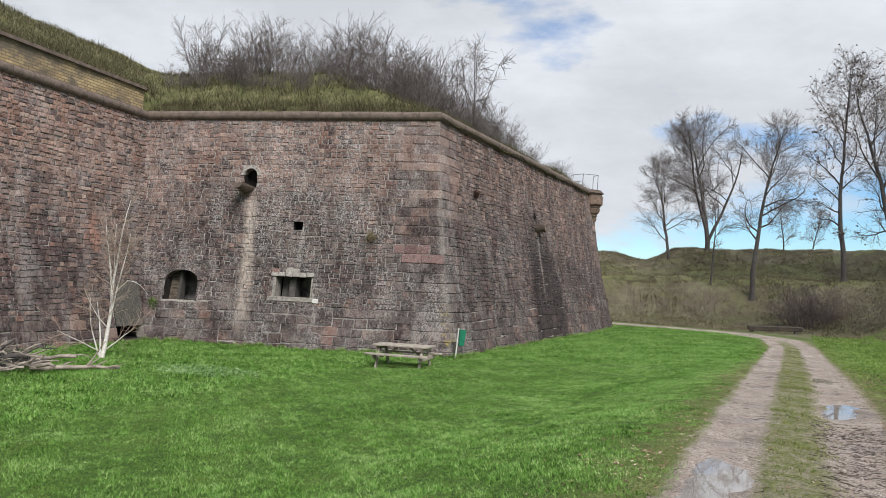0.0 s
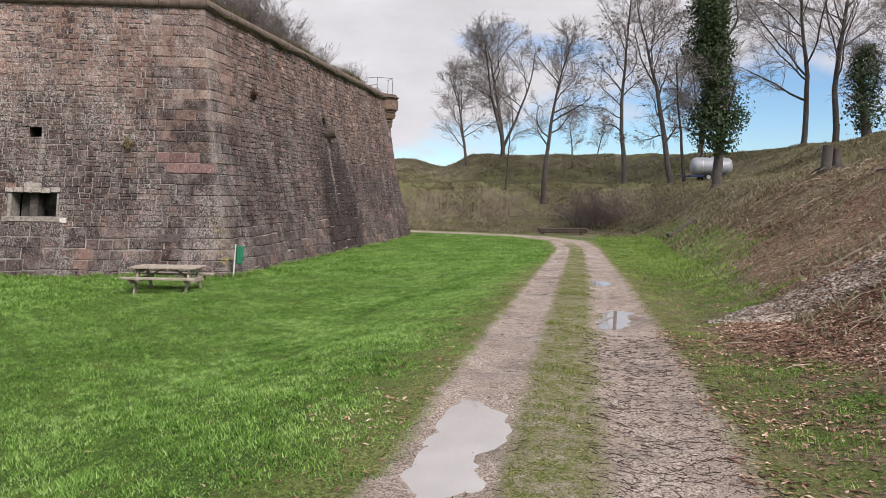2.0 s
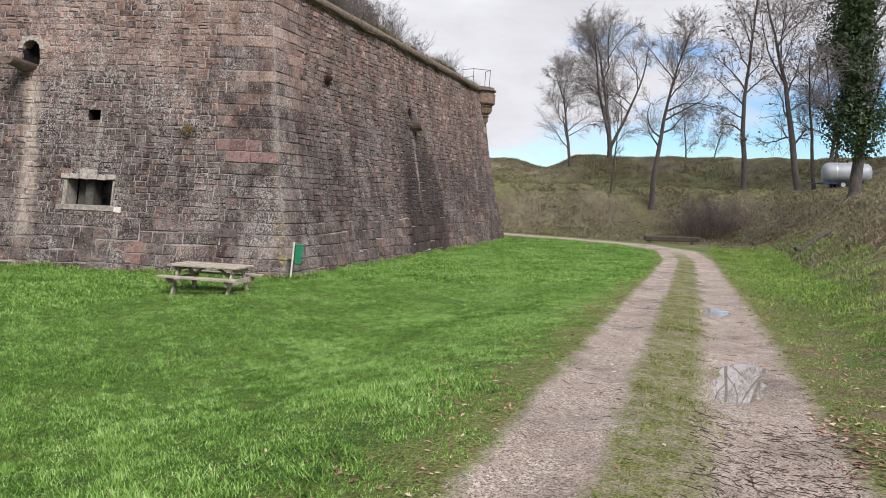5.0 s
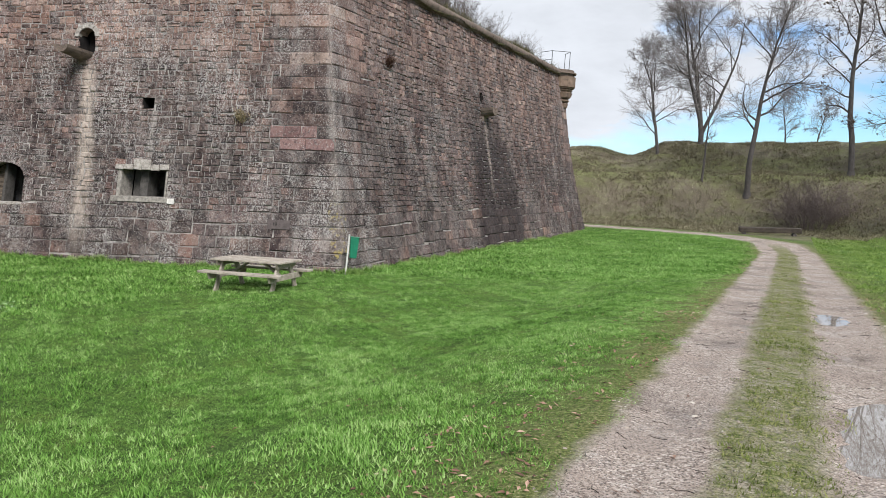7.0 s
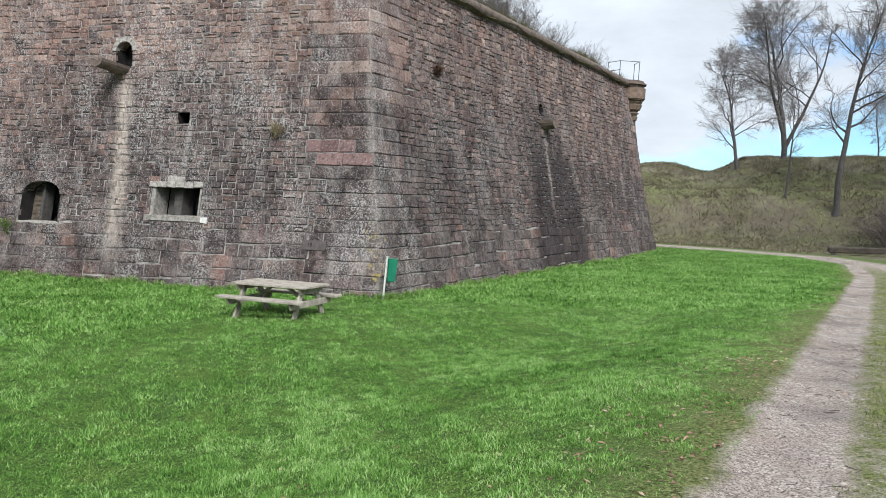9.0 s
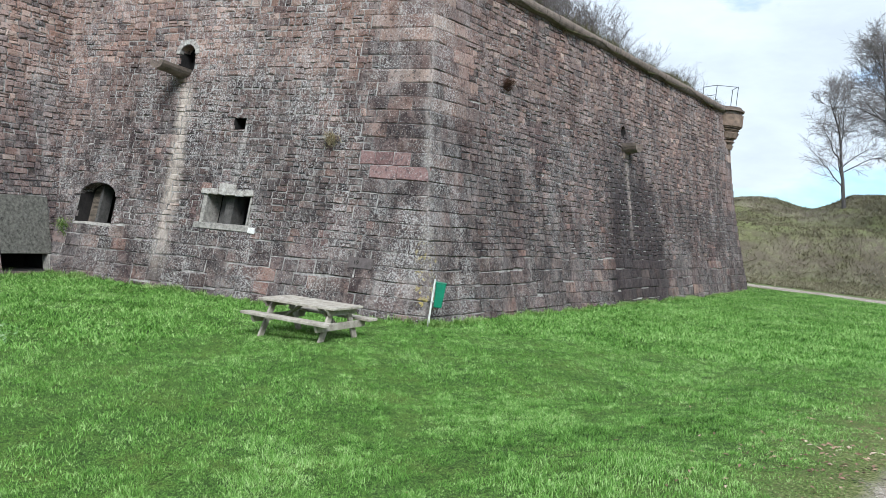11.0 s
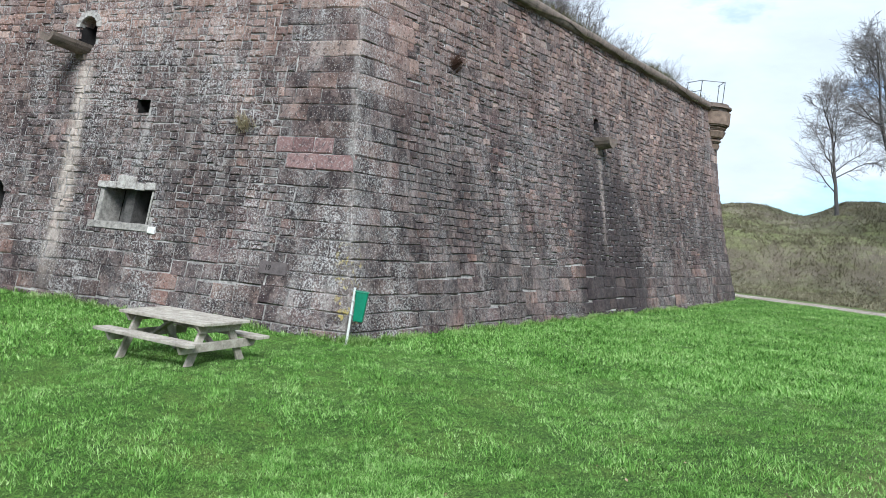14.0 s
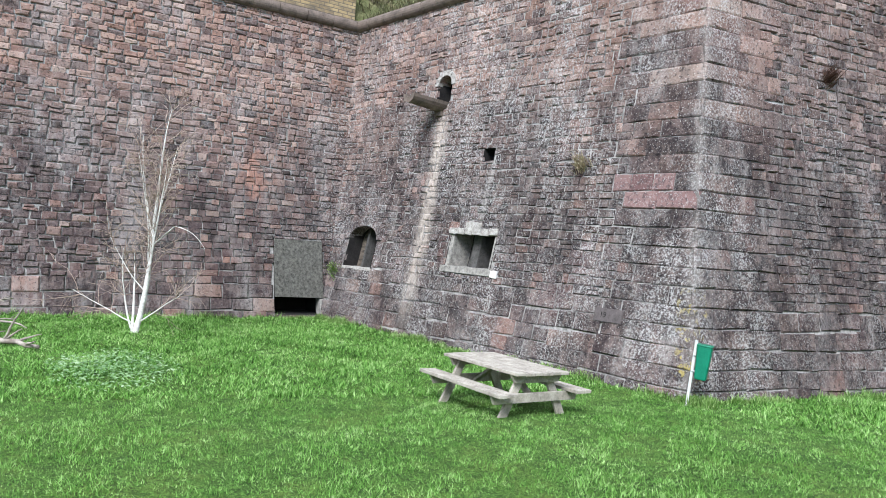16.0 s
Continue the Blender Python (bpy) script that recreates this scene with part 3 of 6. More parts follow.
WINDOW = opening(SOUTH, -19.3, -17.62, 0.62, 1.5)
ARCH = opening(SOUTH, -23.95, -22.52, 0.3, 1.6)
NICHE = opening(SOUTH, -21.1, -20.52, 5.2, 6.05)
HOLE = opening(SOUTH, -18.72, -18.33, 3.45, 3.79)
SLAB = opening(WEST, 22.08, 23.68, -1.3, 1.0, True)
SLOT = opening(EAST, 40.0, 40.4, 5.15, 5.6, True)
OPEN = {"SOUTH": [WINDOW, ARCH, NICHE, HOLE], "EAST": [SLOT], "WEST": [SLAB], "NORTH": []}
FACES = {"SOUTH": SOUTH, "EAST": EAST, "WEST": WEST, "NORTH": NORTH}


def backing(name, face, holes, bed=-0.002):
    """The mortar bed behind the stones: pierced by the openings, with a thick core behind."""
    hs = sorted({-0.8, *np.arange(0, TOP + 0.01, 0.5).round(2), TOP + 0.1, *[v for o in holes for v in o[2:]]})
    verts, faces = [], []
    us_fixed = sorted({v for o in holes for v in o[:2]})
    rows = []
    for h in hs:
        lo, hi = face.edge(face.lo, h), face.edge(face.hi, h)
        us = [lo, *us_fixed, hi]
        row = []
        for u in us:
            row.append(len(verts))
            verts.append(face.at(u, h, bed)[()])
        rows.append(row)
    for i in range(len(hs) - 1):
        for j in range(len(us_fixed) + 1):
            mh = (hs[i] + hs[i + 1]) / 2
            mu = (us_fixed[j - 1] + us_fixed[j]) / 2 if 0 < j < len(us_fixed) else None
            if mu is not None and any(o[0] < mu < o[1] and o[2] < mh < o[3] for o in holes):
                continue
            faces.append((rows[i][j], rows[i][j + 1], rows[i + 1][j + 1], rows[i + 1][j]))
    # core behind, top and foot
    n = len(verts)
    depth = np.array((*(-face.n * 1.6), 0))
    for row in (rows[0], rows[-1]):
        for i in (row[0], row[-1]):
            verts.append(verts[i] + depth)
    faces += [(n, n + 2, n + 3, n + 1), (rows[-1][0], rows[-1][-1], n + 3, n + 2), (rows[0][0], n, n + 1, rows[0][-1])]
    ob = part(name, raw(name, np.array(verts), faces, MORTAR))
    return tagged(ob, "battered fortress wall of weathered red-brown sandstone courses", "wall", "fortress walls", "structure")


STONE_QUADS = np.array([(0, 1, 5, 4), (1, 2, 6, 5), (2, 3, 7, 6), (3, 0, 4, 7), (4, 5, 9, 8), (5, 6, 10, 9), (6, 7, 11, 10), (7, 4, 8, 11), (8, 9, 10, 11)])


def stone_points(face, u0, u1, h0, h1, rng, proud):
    """Twelve points of one rough-dressed stone, and its two bounds."""
    j = lambda k: rng.uniform(-k, k)
    rough = 0.012 if h1 - h0 > 0.3 or face is NORTH else 0.024 if face is WEST else 0.019
    cu = [(u + j(rough), h + j(rough * 0.8)) for u, h in ((u0, h0), (u1, h0), (u1, h1), (u0, h1))]
    b = min(0.036, (h1 - h0) * 0.17)
    tu, th = j(0.011), j(0.011)
    inn = [(u + sx * b * rng.uniform(0.6, 1.6), h + sh * b * rng.uniform(0.6, 1.6)) for (u, h), (sx, sh) in zip(cu, ((1, 1), (-1, 1), (-1, -1), (1, -1)))]
    pts = [(u, h, -0.05) for u, h in cu] + [(u, h, proud * 0.3) for u, h in cu] + [(u, h, proud + j(0.006) + tu * su + th * sh) for (u, h), (su, sh) in zip(inn, ((-1, -1), (1, -1), (1, 1), (-1, 1)))]
    p = np.array(pts)
    return face.at(p[:, 0], p[:, 1], p[:, 2])


def lay(face, holes, rng, lo_quoin, hi_quoin, length):
    """Bounds (u0, u1, h0, h1) of every stone of a face, with large quoins at the free edges."""
    out = []

    def add(u0, u1, h0, h1):
        for o in holes:
            if u1 > o[0] and u0 < o[1] and h1 > o[2] and h0 < o[3]:
                if u0 < o[0] - 0.1:
                    add(u0, o[0], h0, h1)
                if u1 > o[1] + 0.1:
                    add(o[1], u1, h0, h1)
                if h0 < o[2] - 0.05:
                    out.append((max(u0, o[0]), min(u1, o[1]), h0, o[2]))
                if h1 > o[3] + 0.05:
                    out.append((max(u0, o[0]), min(u1, o[1]), o[3], h1))
                return
        out.append((u0, u1, h0, h1))

    q = 0.38
    reach = [rng.uniform(1.35, 1.75) + 0.5 * (k % 2) for k in range(40)]
    k = 0
    while -0.3 + k * q < TOP - 0.05:
        base, head = -0.3 + k * q, min(-0.3 + (k + 1) * q, TOP)
        mid = (base + head) / 2
        for use, which, sgn in ((lo_quoin, face.lo, 1), (hi_quoin, face.hi, -1)):
            if use:
                e = face.edge(which, mid)
                at, first = -0.022, True
                while at < reach[k] - 0.05:
                    w = ((0.95, 0.55) if sgn < 0 else (0.55, 0.95))[k % 2] if first else rng.uniform(0.45, 0.85)
                    w = min(w, reach[k] - at) if reach[k] - at - w > 0.3 else reach[k] - at
                    a, b = sorted((e + sgn * (at + (0 if first else 0.008)), e + sgn * (at + w)))
                    add(a, b, base, head - 0.01)
                    at, first = at + w, False
        # the field stones: two thinner courses to each course of quoins
        cut = base + (head - base) * rng.uniform(0.42, 0.58)
        large = mid < (0.75 if face is WEST else 1.5)
        size = (0.42, 0.82) if large else length
        for row, (h0, h1) in enumerate(((base, head),) if large else ((base, cut), (cut, head))):
            lo, hi = face.edge(face.lo, mid), face.edge(face.hi, mid)
            if lo_quoin:
                lo += reach[k] + 0.012
            if hi_quoin:
                hi -= reach[k] + 0.012
            # courses run a little into the inner corner
            lo, hi = lo - (0.06 if face is SOUTH else 0), hi + (0.06 if face is WEST else 0)
            n = 2 * k + row

            def wave(v, r):
                fade = min(1.0, max(0.0, (v - lo) / 1.5 if lo_quoin else 1.0), max(0.0, (hi - v) / 1.5 if hi_quoin else 1.0))
                return fade * (0.032 * math.sin(v * 0.9 + r * 0.35) + 0.02 * math.sin(v * 2.3 + r * 1.3))

            u = lo
            while u < hi - 0.02:
                w = rng.uniform(*size) * (1.35 if rng.random() < 0.12 else 1.0)
                if hi - u - w < size[0] * 0.7:
                    w = hi - u
                d0, d1 = wave(u + w / 2, n), wave(u + w / 2, n + 1)
                s0, s1 = h0 + d0 + rng.uniform(-0.018, 0.018), h1 - 0.014 + d1 + rng.uniform(-0.018, 0.018)
                if not large and rng.random() < 0.04 and w > 0.26:
                    split = s0 + (s1 - s0) * rng.uniform(0.4, 0.6)
                    add(u, min(u + w - 0.026, hi), s0, split - 0.006)
                    add(u, min(u + w * rng.uniform(0.7, 1.0) - 0.02, hi), split + 0.006, s1)
                else:
                    add(u, min(u + w - 0.034, hi), s0, s1)
                u += w
        k += 1
    return out


def wall(name, key, length, lo_quoin, hi_quoin, centre, seed):
    face, rng = FACES[key], random.Random(seed)
    ob = backing(name, face, OPEN[key], -0.01 if key == "SOUTH" else -0.016)
    stones = lay(face, OPEN[key], rng, lo_quoin, hi_quoin, length)
    return ob, face, stones, centre, rng


WALLS = [wall("wall_south", "SOUTH", (0.17, 0.37), False, True, (-3.2, 1.2), 3),
         wall("wall_east", "EAST", (0.22, 0.42), True, True, (3.5, 1.2), 4),
         wall("wall_west", "WEST", (0.2, 0.43), False, False, (-2.5, 1.2), 5),
         wall("wall_north", "NORTH", (0.3, 0.62), True, False, (2, 1.2), 6)]


def red_stone():
    m = Nodes("pink_repair_sandstone", 0.9, 0, 0.15)
    g = m.noise(9, 6, 0.7)
    c = m.colours(m.random(), [(0.0, (0.075, 0.048, 0.046)), (0.5, (0.15, 0.086, 0.082)), (1.0, (0.24, 0.15, 0.14))])
    c = m.mix(m.math("MULTIPLY", m.ramp(g, 0.5, 0.62), 0.7), c, (0.06, 0.046, 0.047))
    c = m.mix(m.math("MULTIPLY", m.ramp(m.noise(26, 5, 0.75), 0.55, 0.63), 0.6), c, (0.5, 0.47, 0.45))
    return m.done(c, g, 0.7, 0.02)


def lay_stones():
    """The nearest stones of each face as pieces of their own, the rest joined."""
    variants = []
    rng = random.Random(9)
    for k in range(14):
        j = lambda a: rng.uniform(-a, a)
        c = [(x + j(0.03), y + j(0.05)) for x, y in ((-0.5, -0.5), (0.5, -0.5), (0.5, 0.5), (-0.5, 0.5))]
        i = [(x * rng.uniform(0.9, 0.96), y * rng.uniform(0.84, 0.93)) for x, y in c]
        tx, ty = j(0.005), j(0.005)
        v = [(x, 0.06, y) for x, y in c] + [(x, -0.005, y) for x, y in c] + [(x, -0.02 + j(0.004) + math.copysign(tx, x * tx) + math.copysign(ty, y * ty), y) for x, y in i]
        variants.append(raw("stone", np.array(v), STONE_QUADS, STONE))
    pink = [v.copy() for v in variants[:4]]
    red = red_stone()
    for v in pink:
        v.materials[0] = red
    for ob, face, stones, (cu, ch), rg in WALLS:
        limit = 300 if face is not NORTH else 0
        order = sorted(stones, key=lambda s: ((s[0] + s[1]) / 2 - cu) ** 2 + (((s[2] + s[3]) / 2 - ch) * 1.3) ** 2)
        for u0, u1, h0, h1 in order[:limit]:
            u, h = (u0 + u1) / 2, (h0 + h1) / 2
            p = face.at(u, h)[()]
            tangent = Vector(face.at(u, h + 0.1)[()] - face.at(u, h - 0.1)[()]).normalized()
            along = Vector((*face.a, 0))
            inward = tangent.cross(along)
            m = Matrix((along, inward, tangent)).transposed().to_4x4()
            m.translation = p
            repaired = face is SOUTH and 3.5 < h < 4.26 and -1.9 < u - face.edge(face.hi, h) < -0.45
            st = part("stone", rg.choice(pink if repaired else variants), ob)
            st.matrix_basis = m @ Matrix.Diagonal((u1 - u0, rg.uniform(0.7, 1.9) if face is SOUTH else rg.uniform(0.9, 2.4), h1 - h0, 1))
        v = np.concatenate([stone_points(face, *s, rg, rg.choice((0.012, 0.018, 0.025, 0.034, 0.043) if face is not SOUTH else (0.008, 0.013, 0.018, 0.025, 0.034)) + rg.uniform(-0.004, 0.004)) for s in order[limit:]])
        n = len(order) - limit
        f = (STONE_QUADS[None] + 12 * np.arange(n)[:, None, None]).reshape(-1, 4)
        part("stone_courses", raw("stone_courses", v, f, STONES), ob, kind="stuff")


def cordon(face, name, parent, seed, length=0.95):
    """Half-round string course along the wall head, stone by stone."""
    rng = random.Random(seed)
    h, r = TOP + 0.12, 0.19
    lo, hi = face.edge(face.lo, h), face.edge(face.hi, h)
    k0, k1 = face.lo[1], face.hi[1]
    u = lo
    while u < hi - 0.05:
        w = rng.uniform(0.75, 1.15) * length
        if hi - u - w < 0.5:
            w = hi - u
        a, b = u + 0.008, min(u + w - 0.008, hi)
        ring, rr = [], r * rng.uniform(0.96, 1.04)
        for i in range(11):
            an = radians(-100 + 200 * i / 10)
            ring.append((math.cos(an) * rr + 0.02, math.sin(an) * rr))
        ring += [(-0.45, rr), (-0.45, -rr)]
        v = []
        for end, which in ((a, k0), (b, k1)):
            for out, dz in ring:
                first, last = abs(a - lo) < 0.05, abs(b - hi) < 0.05
                uu = end
                if end == a and first:
                    uu = end - k0 * out
                if end == b and last:
                    uu = end - k1 * out
                p = face.at(uu, h, out)[()]
                v.append((p[0], p[1], Z0 + h + dz))
        n = len(ring)
        f = [(i, (i + 1) % n, n + (i + 1) % n, n + i) for i in range(n)] + [tuple(range(n))[::-1], tuple(range(n, 2 * n))]
        part("cordon_stone", raw("cordon_stone", np.array(v), f, CORDON, False), parent, "rounded dark sandstone moulding")
        u += w


CORDON = simple("dark_mossy_sandstone", (0.07, 0.058, 0.048), (0.23, 0.175, 0.145), 4, 0.95, bump=0.6)
for (ob, face, *_), seed in zip(WALLS, (1, 2, 3, 4)):
    cordon(face, "cordon", ob, seed)

# yellow brick parapet band with coping above the west wall
h = TOP + 0.3
u0, u1 = -40.0, WEST.edge(WEST.hi, h) + 0.0
for nm, hh0, hh1, out, mat, lab in (("brick_band", h, h + 0.92, -0.12, YELLOW, "pale yellow brick parapet band"), ("coping", h + 0.92, h + 1.05, 0.02, CORDON, "dark stone coping")):
    c = [WEST.at(u, TOP, o)[()] for u in (u0, u1 - 0.15) for o in (out, -0.9)]
    v = [(p[0], p[1], Z0 + z) for z in (hh0, hh1) for p in (c[0], c[1], c[3], c[2])]
    f = [(0, 1, 2, 3)[::-1], (4, 5, 6, 7), (0, 1, 5, 4), (1, 2, 6, 5), (2, 3, 7, 6), (3, 0, 4, 7)]
    part(nm, raw(nm, np.array(v), f, mat), WALLS[2][0], lab)


# ---- earth rampart above the walls ----
def rampart_height(x, y):
    dS = -((x - SOUTH.o[0]) * SOUTH.n[0] + (y - SOUTH.o[1]) * SOUTH.n[1]) - 1.75
    dE = -((x - EAST.o[0]) * EAST.n[0] + (y - EAST.o[1]) * EAST.n[1]) - 1.75
    dN = -((x - NORTH.o[0]) * NORTH.n[0] + (y - NORTH.o[1]) * NORTH.n[1]) - 1.75
    dW = -((x - WEST.o[0]) * WEST.n[0] + (y - WEST.o[1]) * WEST.n[1]) - 1.75
    d1 = np.minimum(np.minimum(dS, dE * 0.75), dN * 0.7)
    d2 = dW - 0.3
    z1 = Z0 + TOP + 0.22 + np.interp(d1, (-9, -0.4, 0, 1.5, 5.5, 8, 30), (-9, -0.3, 0, 0.75, 3.3, 3.9, 4.2))
    z2 = Z0 + TOP + 1.3 + np.interp(d2, (-9, -0.2, 0, 4.0, 9, 13, 30), (-9, -0.6, 0, 2.3, 4.7, 5.3, 5.6))
    z = np.maximum(z1, np.where(d2 > -0.2, z2, -9))
    return z + 0.12 * wavy(x, y, 1.1, 7) + 0.07 * wavy(x, y, 2.9, 8), np.maximum(d1, d2)


def rampart_material():
    m = Nodes("rampart_grass", 0.95, 0, 0.15)
    mid, fine = m.noise(1.6, 6, 0.65), m.noise(14, 5, 0.7)
    c = m.colours(mid, [(0.3, (0.09, 0.075, 0.05)), (0.45, (0.125, 0.14, 0.055)), (0.58, (0.2, 0.2, 0.09)), (0.72, (0.36, 0.3, 0.18))])
    return m.done(m.mix(m.ramp(fine, 0.38, 0.68), m.mix(0.5, c, (0.05, 0.045, 0.025)), c), m.math("ADD", fine, mid), 0.8, 0.08)


RAMPART = rampart_material()
rx, ry = np.arange(-62, -12.6, 0.4), np.arange(-20, 60, 0.4)
RX, RY = np.meshgrid(rx, ry)
rz, rd = rampart_height(RX, RY)
ids = np.arange(RX.size).reshape(RX.shape)
q = np.stack([ids[:-1, :-1], ids[:-1, 1:], ids[1:, 1:], ids[1:, :-1]], -1).reshape(-1, 4)
keep = (rd.ravel()[q] > -0.35).all(1)
q = q[keep]
used = np.unique(q)
remap = np.zeros(RX.size, int)
remap[used] = np.arange(len(used))
rampart = part("rampart", raw("rampart", np.stack([RX, RY, rz], -1).reshape(-1, 3)[used], remap[q], RAMPART, True))
tagged(rampart, "grassy earth rampart above the fortress walls", "rampart", kind="structure")


# ---- openings of the south and west walls ----
def recess(name, face, o, depth, mat, parent, arch=0.0, label=""):
    """The sides, head, floor and back of an opening; arch: rise of its rounded head."""
    u0, u1, h0, h1 = o
    n = 12
    if arch:
        ring = [(u0, h0), (u1, h0), (u1, h1 - arch)]
        for i in range(1, n):
            t = math.pi * i / n
            ring.append(((u0 + u1) / 2 + (u1 - u0) / 2 * math.cos(t), h1 - arch + arch * math.sin(t)))
        ring.append((u0, h1 - arch))
    else:
        ring = [(u0, h0), (u1, h0), (u1, h1), (u0, h1)]
    hm = (h0 + h1) / 2
    v = [face.at(u, h, 0.02)[()] for u, h in ring]
    v += [face.at(u, hm, 0)[()] * (1, 1, 0) + np.array((*(-face.n * depth), Z0 + h)) for u, h in ring]
    k = len(ring)
    f = [(i, (i + 1) % k, k + (i + 1) % k, k + i) for i in range(k)] + [tuple(range(k, 2 * k))]
    return part(name, raw(name, np.array(v), f, mat), parent, label)


def wedge(face, o, out, back, name, mat, parent, label="", jitter=0.0, seed=0):
    """A block that fills u, h bounds, from back to out metres before the face."""
    u0, u1, h0, h1 = o
    rng = random.Random(seed)
    bm = bmesh.new()
    vs = []
    for ou in (out, back):
        for u, h in ((u0, h0), (u1, h0), (u1, h1), (u0, h1)):
            p = face.at(u + rng.uniform(-jitter, jitter), h + rng.uniform(-jitter, jitter), ou)[()]
            vs.append(bm.verts.new(p))
    for f in ((0, 1, 2, 3), (7, 6, 5, 4), (0, 4, 5, 1), (1, 5, 6, 2), (2, 6, 7, 3), (3, 7, 4, 0)):
        bm.faces.new([vs[i] for i in f])
    bmesh.ops.bevel(bm, geom=bm.edges[:], offset=0.012, segments=1, affect="EDGES")
    return part(name, bm, parent, label, mat)


def loophole_window():
    u0, u1, h0, h1 = WINDOW
    w = empty("window_1", Matrix(), "concrete-framed rectangular loophole in the sandstone wall", "window")
    tagged(w, kind="structure")
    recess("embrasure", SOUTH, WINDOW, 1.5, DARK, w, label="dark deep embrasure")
    wedge(SOUTH, (u0 - 0.05, u0 + 0.12, h0, h1), 0.0, -0.7, "jamb", CONCRETE, w, "pale concrete jamb")
    wedge(SOUTH, (u1 - 0.09, u1 + 0.05, h0, h1), 0.0, -0.7, "jamb", CONCRETE, w, "pale concrete jamb")
    wedge(SOUTH, (u0 - 0.15, u1 + 0.17, h0 - 0.13, h0 + 0.04), 0.05, -0.6, "window_sill", CONCRETE, w, "pale mossy concrete sill")
    wedge(SOUTH, (u0 + 0.62, u0 + 0.9, h0, h1), -0.28, -0.9, "pier", DARKCON, w, "concrete pier inside")
    wedge(SOUTH, (u0 + 0.2, u0 + 0.62, h0, h1), -0.62, -0.9, "panel", DARKCON, w, "grey closed panel")
    rng = random.Random(4)
    for i in range(6):
        a = u0 - 0.1 + i * 0.31
        wedge(SOUTH, (a, a + 0.29, h1, h1 + rng.uniform(0.16, 0.2) + (0.16 if 1 < i < 4 else 0)), 0.065, -0.1, "lintel_stone", LICHEN, w, "lichen-covered lintel stone", 0.02, i)
    wedge(SOUTH, (u1 + 0.06, u1 + 0.3, h0 - 0.16, h0 + 0.02), 0.06, -0.05, "patch", WHITEN, w, "whitish mortar patch", 0.02)


# concrete inside the loopholes, its colour darkened to stand for interior shade
DARKCON = simple("shaded_grey_concrete", (0.03, 0.028, 0.026), (0.12, 0.113, 0.104), 5, 0.9)
LICHEN = simple("lichen_covered_stone", (0.13, 0.11, 0.1), (0.55, 0.52, 0.47), 11, 0.95, bump=0.8)
WHITEN = simple("whitish_mortar", (0.45, 0.43, 0.4), (0.75, 0.73, 0.7), 9, 0.9)
loophole_window()


def arch_stones(face, u0, u1, spring, rise, width, count, name, mat, parent, label, out=0.055):
    """Wedge-shaped stones round an arched head."""
    for i in range(count):
        v = []
        for ou in (out, -0.12):
            for t, r in ((i + 0.04, 0), (i + 0.96, 0), (i + 0.96, width), (i + 0.04, width)):
                an = math.pi * (1 - t / count)
                c = (u0 + u1) / 2
                u = c + ((u1 - u0) / 2 + r) * math.cos(an)
                h = spring + (rise + r) * math.sin(an)
                v.append(face.at(u, h, ou)[()])
        f = [(0, 1, 2, 3), (7, 6, 5, 4), (0, 4, 5, 1), (1, 5, 6, 2), (2, 6, 7, 3), (3, 7, 4, 0)]
        part(name, raw(name, np.array(v), f, mat), parent, label)


def arched_loophole():
    u0, u1, h0, h1 = ARCH
    w = empty("window_2", Matrix(), "low arched gun loop with dark brick-lined recess", "window")
    tagged(w, kind="structure")
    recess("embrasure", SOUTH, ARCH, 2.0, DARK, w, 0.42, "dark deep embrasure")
    arch_stones(SOUTH, u0, u1, h1 - 0.42, 0.42, 0.24, 9, "arch_stone", STONE, w, "dressed sandstone arch stone")
    wedge(SOUTH, (u0 - 0.05, u1 + 0.02, h0 - 0.06, h0 + 0.02), 0.03, -0.5, "window_sill", LICHEN, w, "pale worn stone sill")
    wedge(SOUTH, (u0 + 0.47, u0 + 0.57, h0, h1 - 0.06), -0.32, -0.75, "pier", DARKCON, w, "narrow pier inside")
    wedge(SOUTH, (u0, u0 + 0.46, h0, h1 - 0.1), -0.5, -0.75, "infill", BRICKY, w, "brick infill")


def brick_lining():
    m = Nodes("dark_brick_lining", 0.95)
    t = m.noise(3, 5, 0.6, (1, 1, 4))
    return m.done(m.colours(t, [(0.3, (0.035, 0.028, 0.022)), (0.55, (0.12, 0.096, 0.074)), (0.75, (0.26, 0.21, 0.16))]), t, 0.5)


BRICKY = brick_lining()
arched_loophole()


def corner_fill(face, u0, u1, spring, rise, top, name, parent):
    """Stone filling between an arch and the square opening round it."""
    for sgn in (-1, 1):
        c, r = (u0 + u1) / 2, (u1 - u0) / 2
        pts = [(c + sgn * r * math.cos(math.pi / 2 * i / 8), spring + rise * math.sin(math.pi / 2 * i / 8)) for i in range(9)]
        pts += [(c, top), (c + sgn * r, top)]
        v = [face.at(u, h, ou)[()] for ou in (0.02, -0.4) for u, h in pts]
        n = len(pts)
        f = [tuple(range(n)), tuple(range(2 * n - 1, n - 1, -1))] + [(i, n + i, n + (i + 1) % n, (i + 1) % n) for i in range(n)]
        part(name, raw(name, np.array(v), f, STONE), parent)


corner_fill(SOUTH, ARCH[0], ARCH[1], ARCH[3] - 0.42, 0.4, ARCH[3], "spandrel", bpy.data.objects["window_2"])


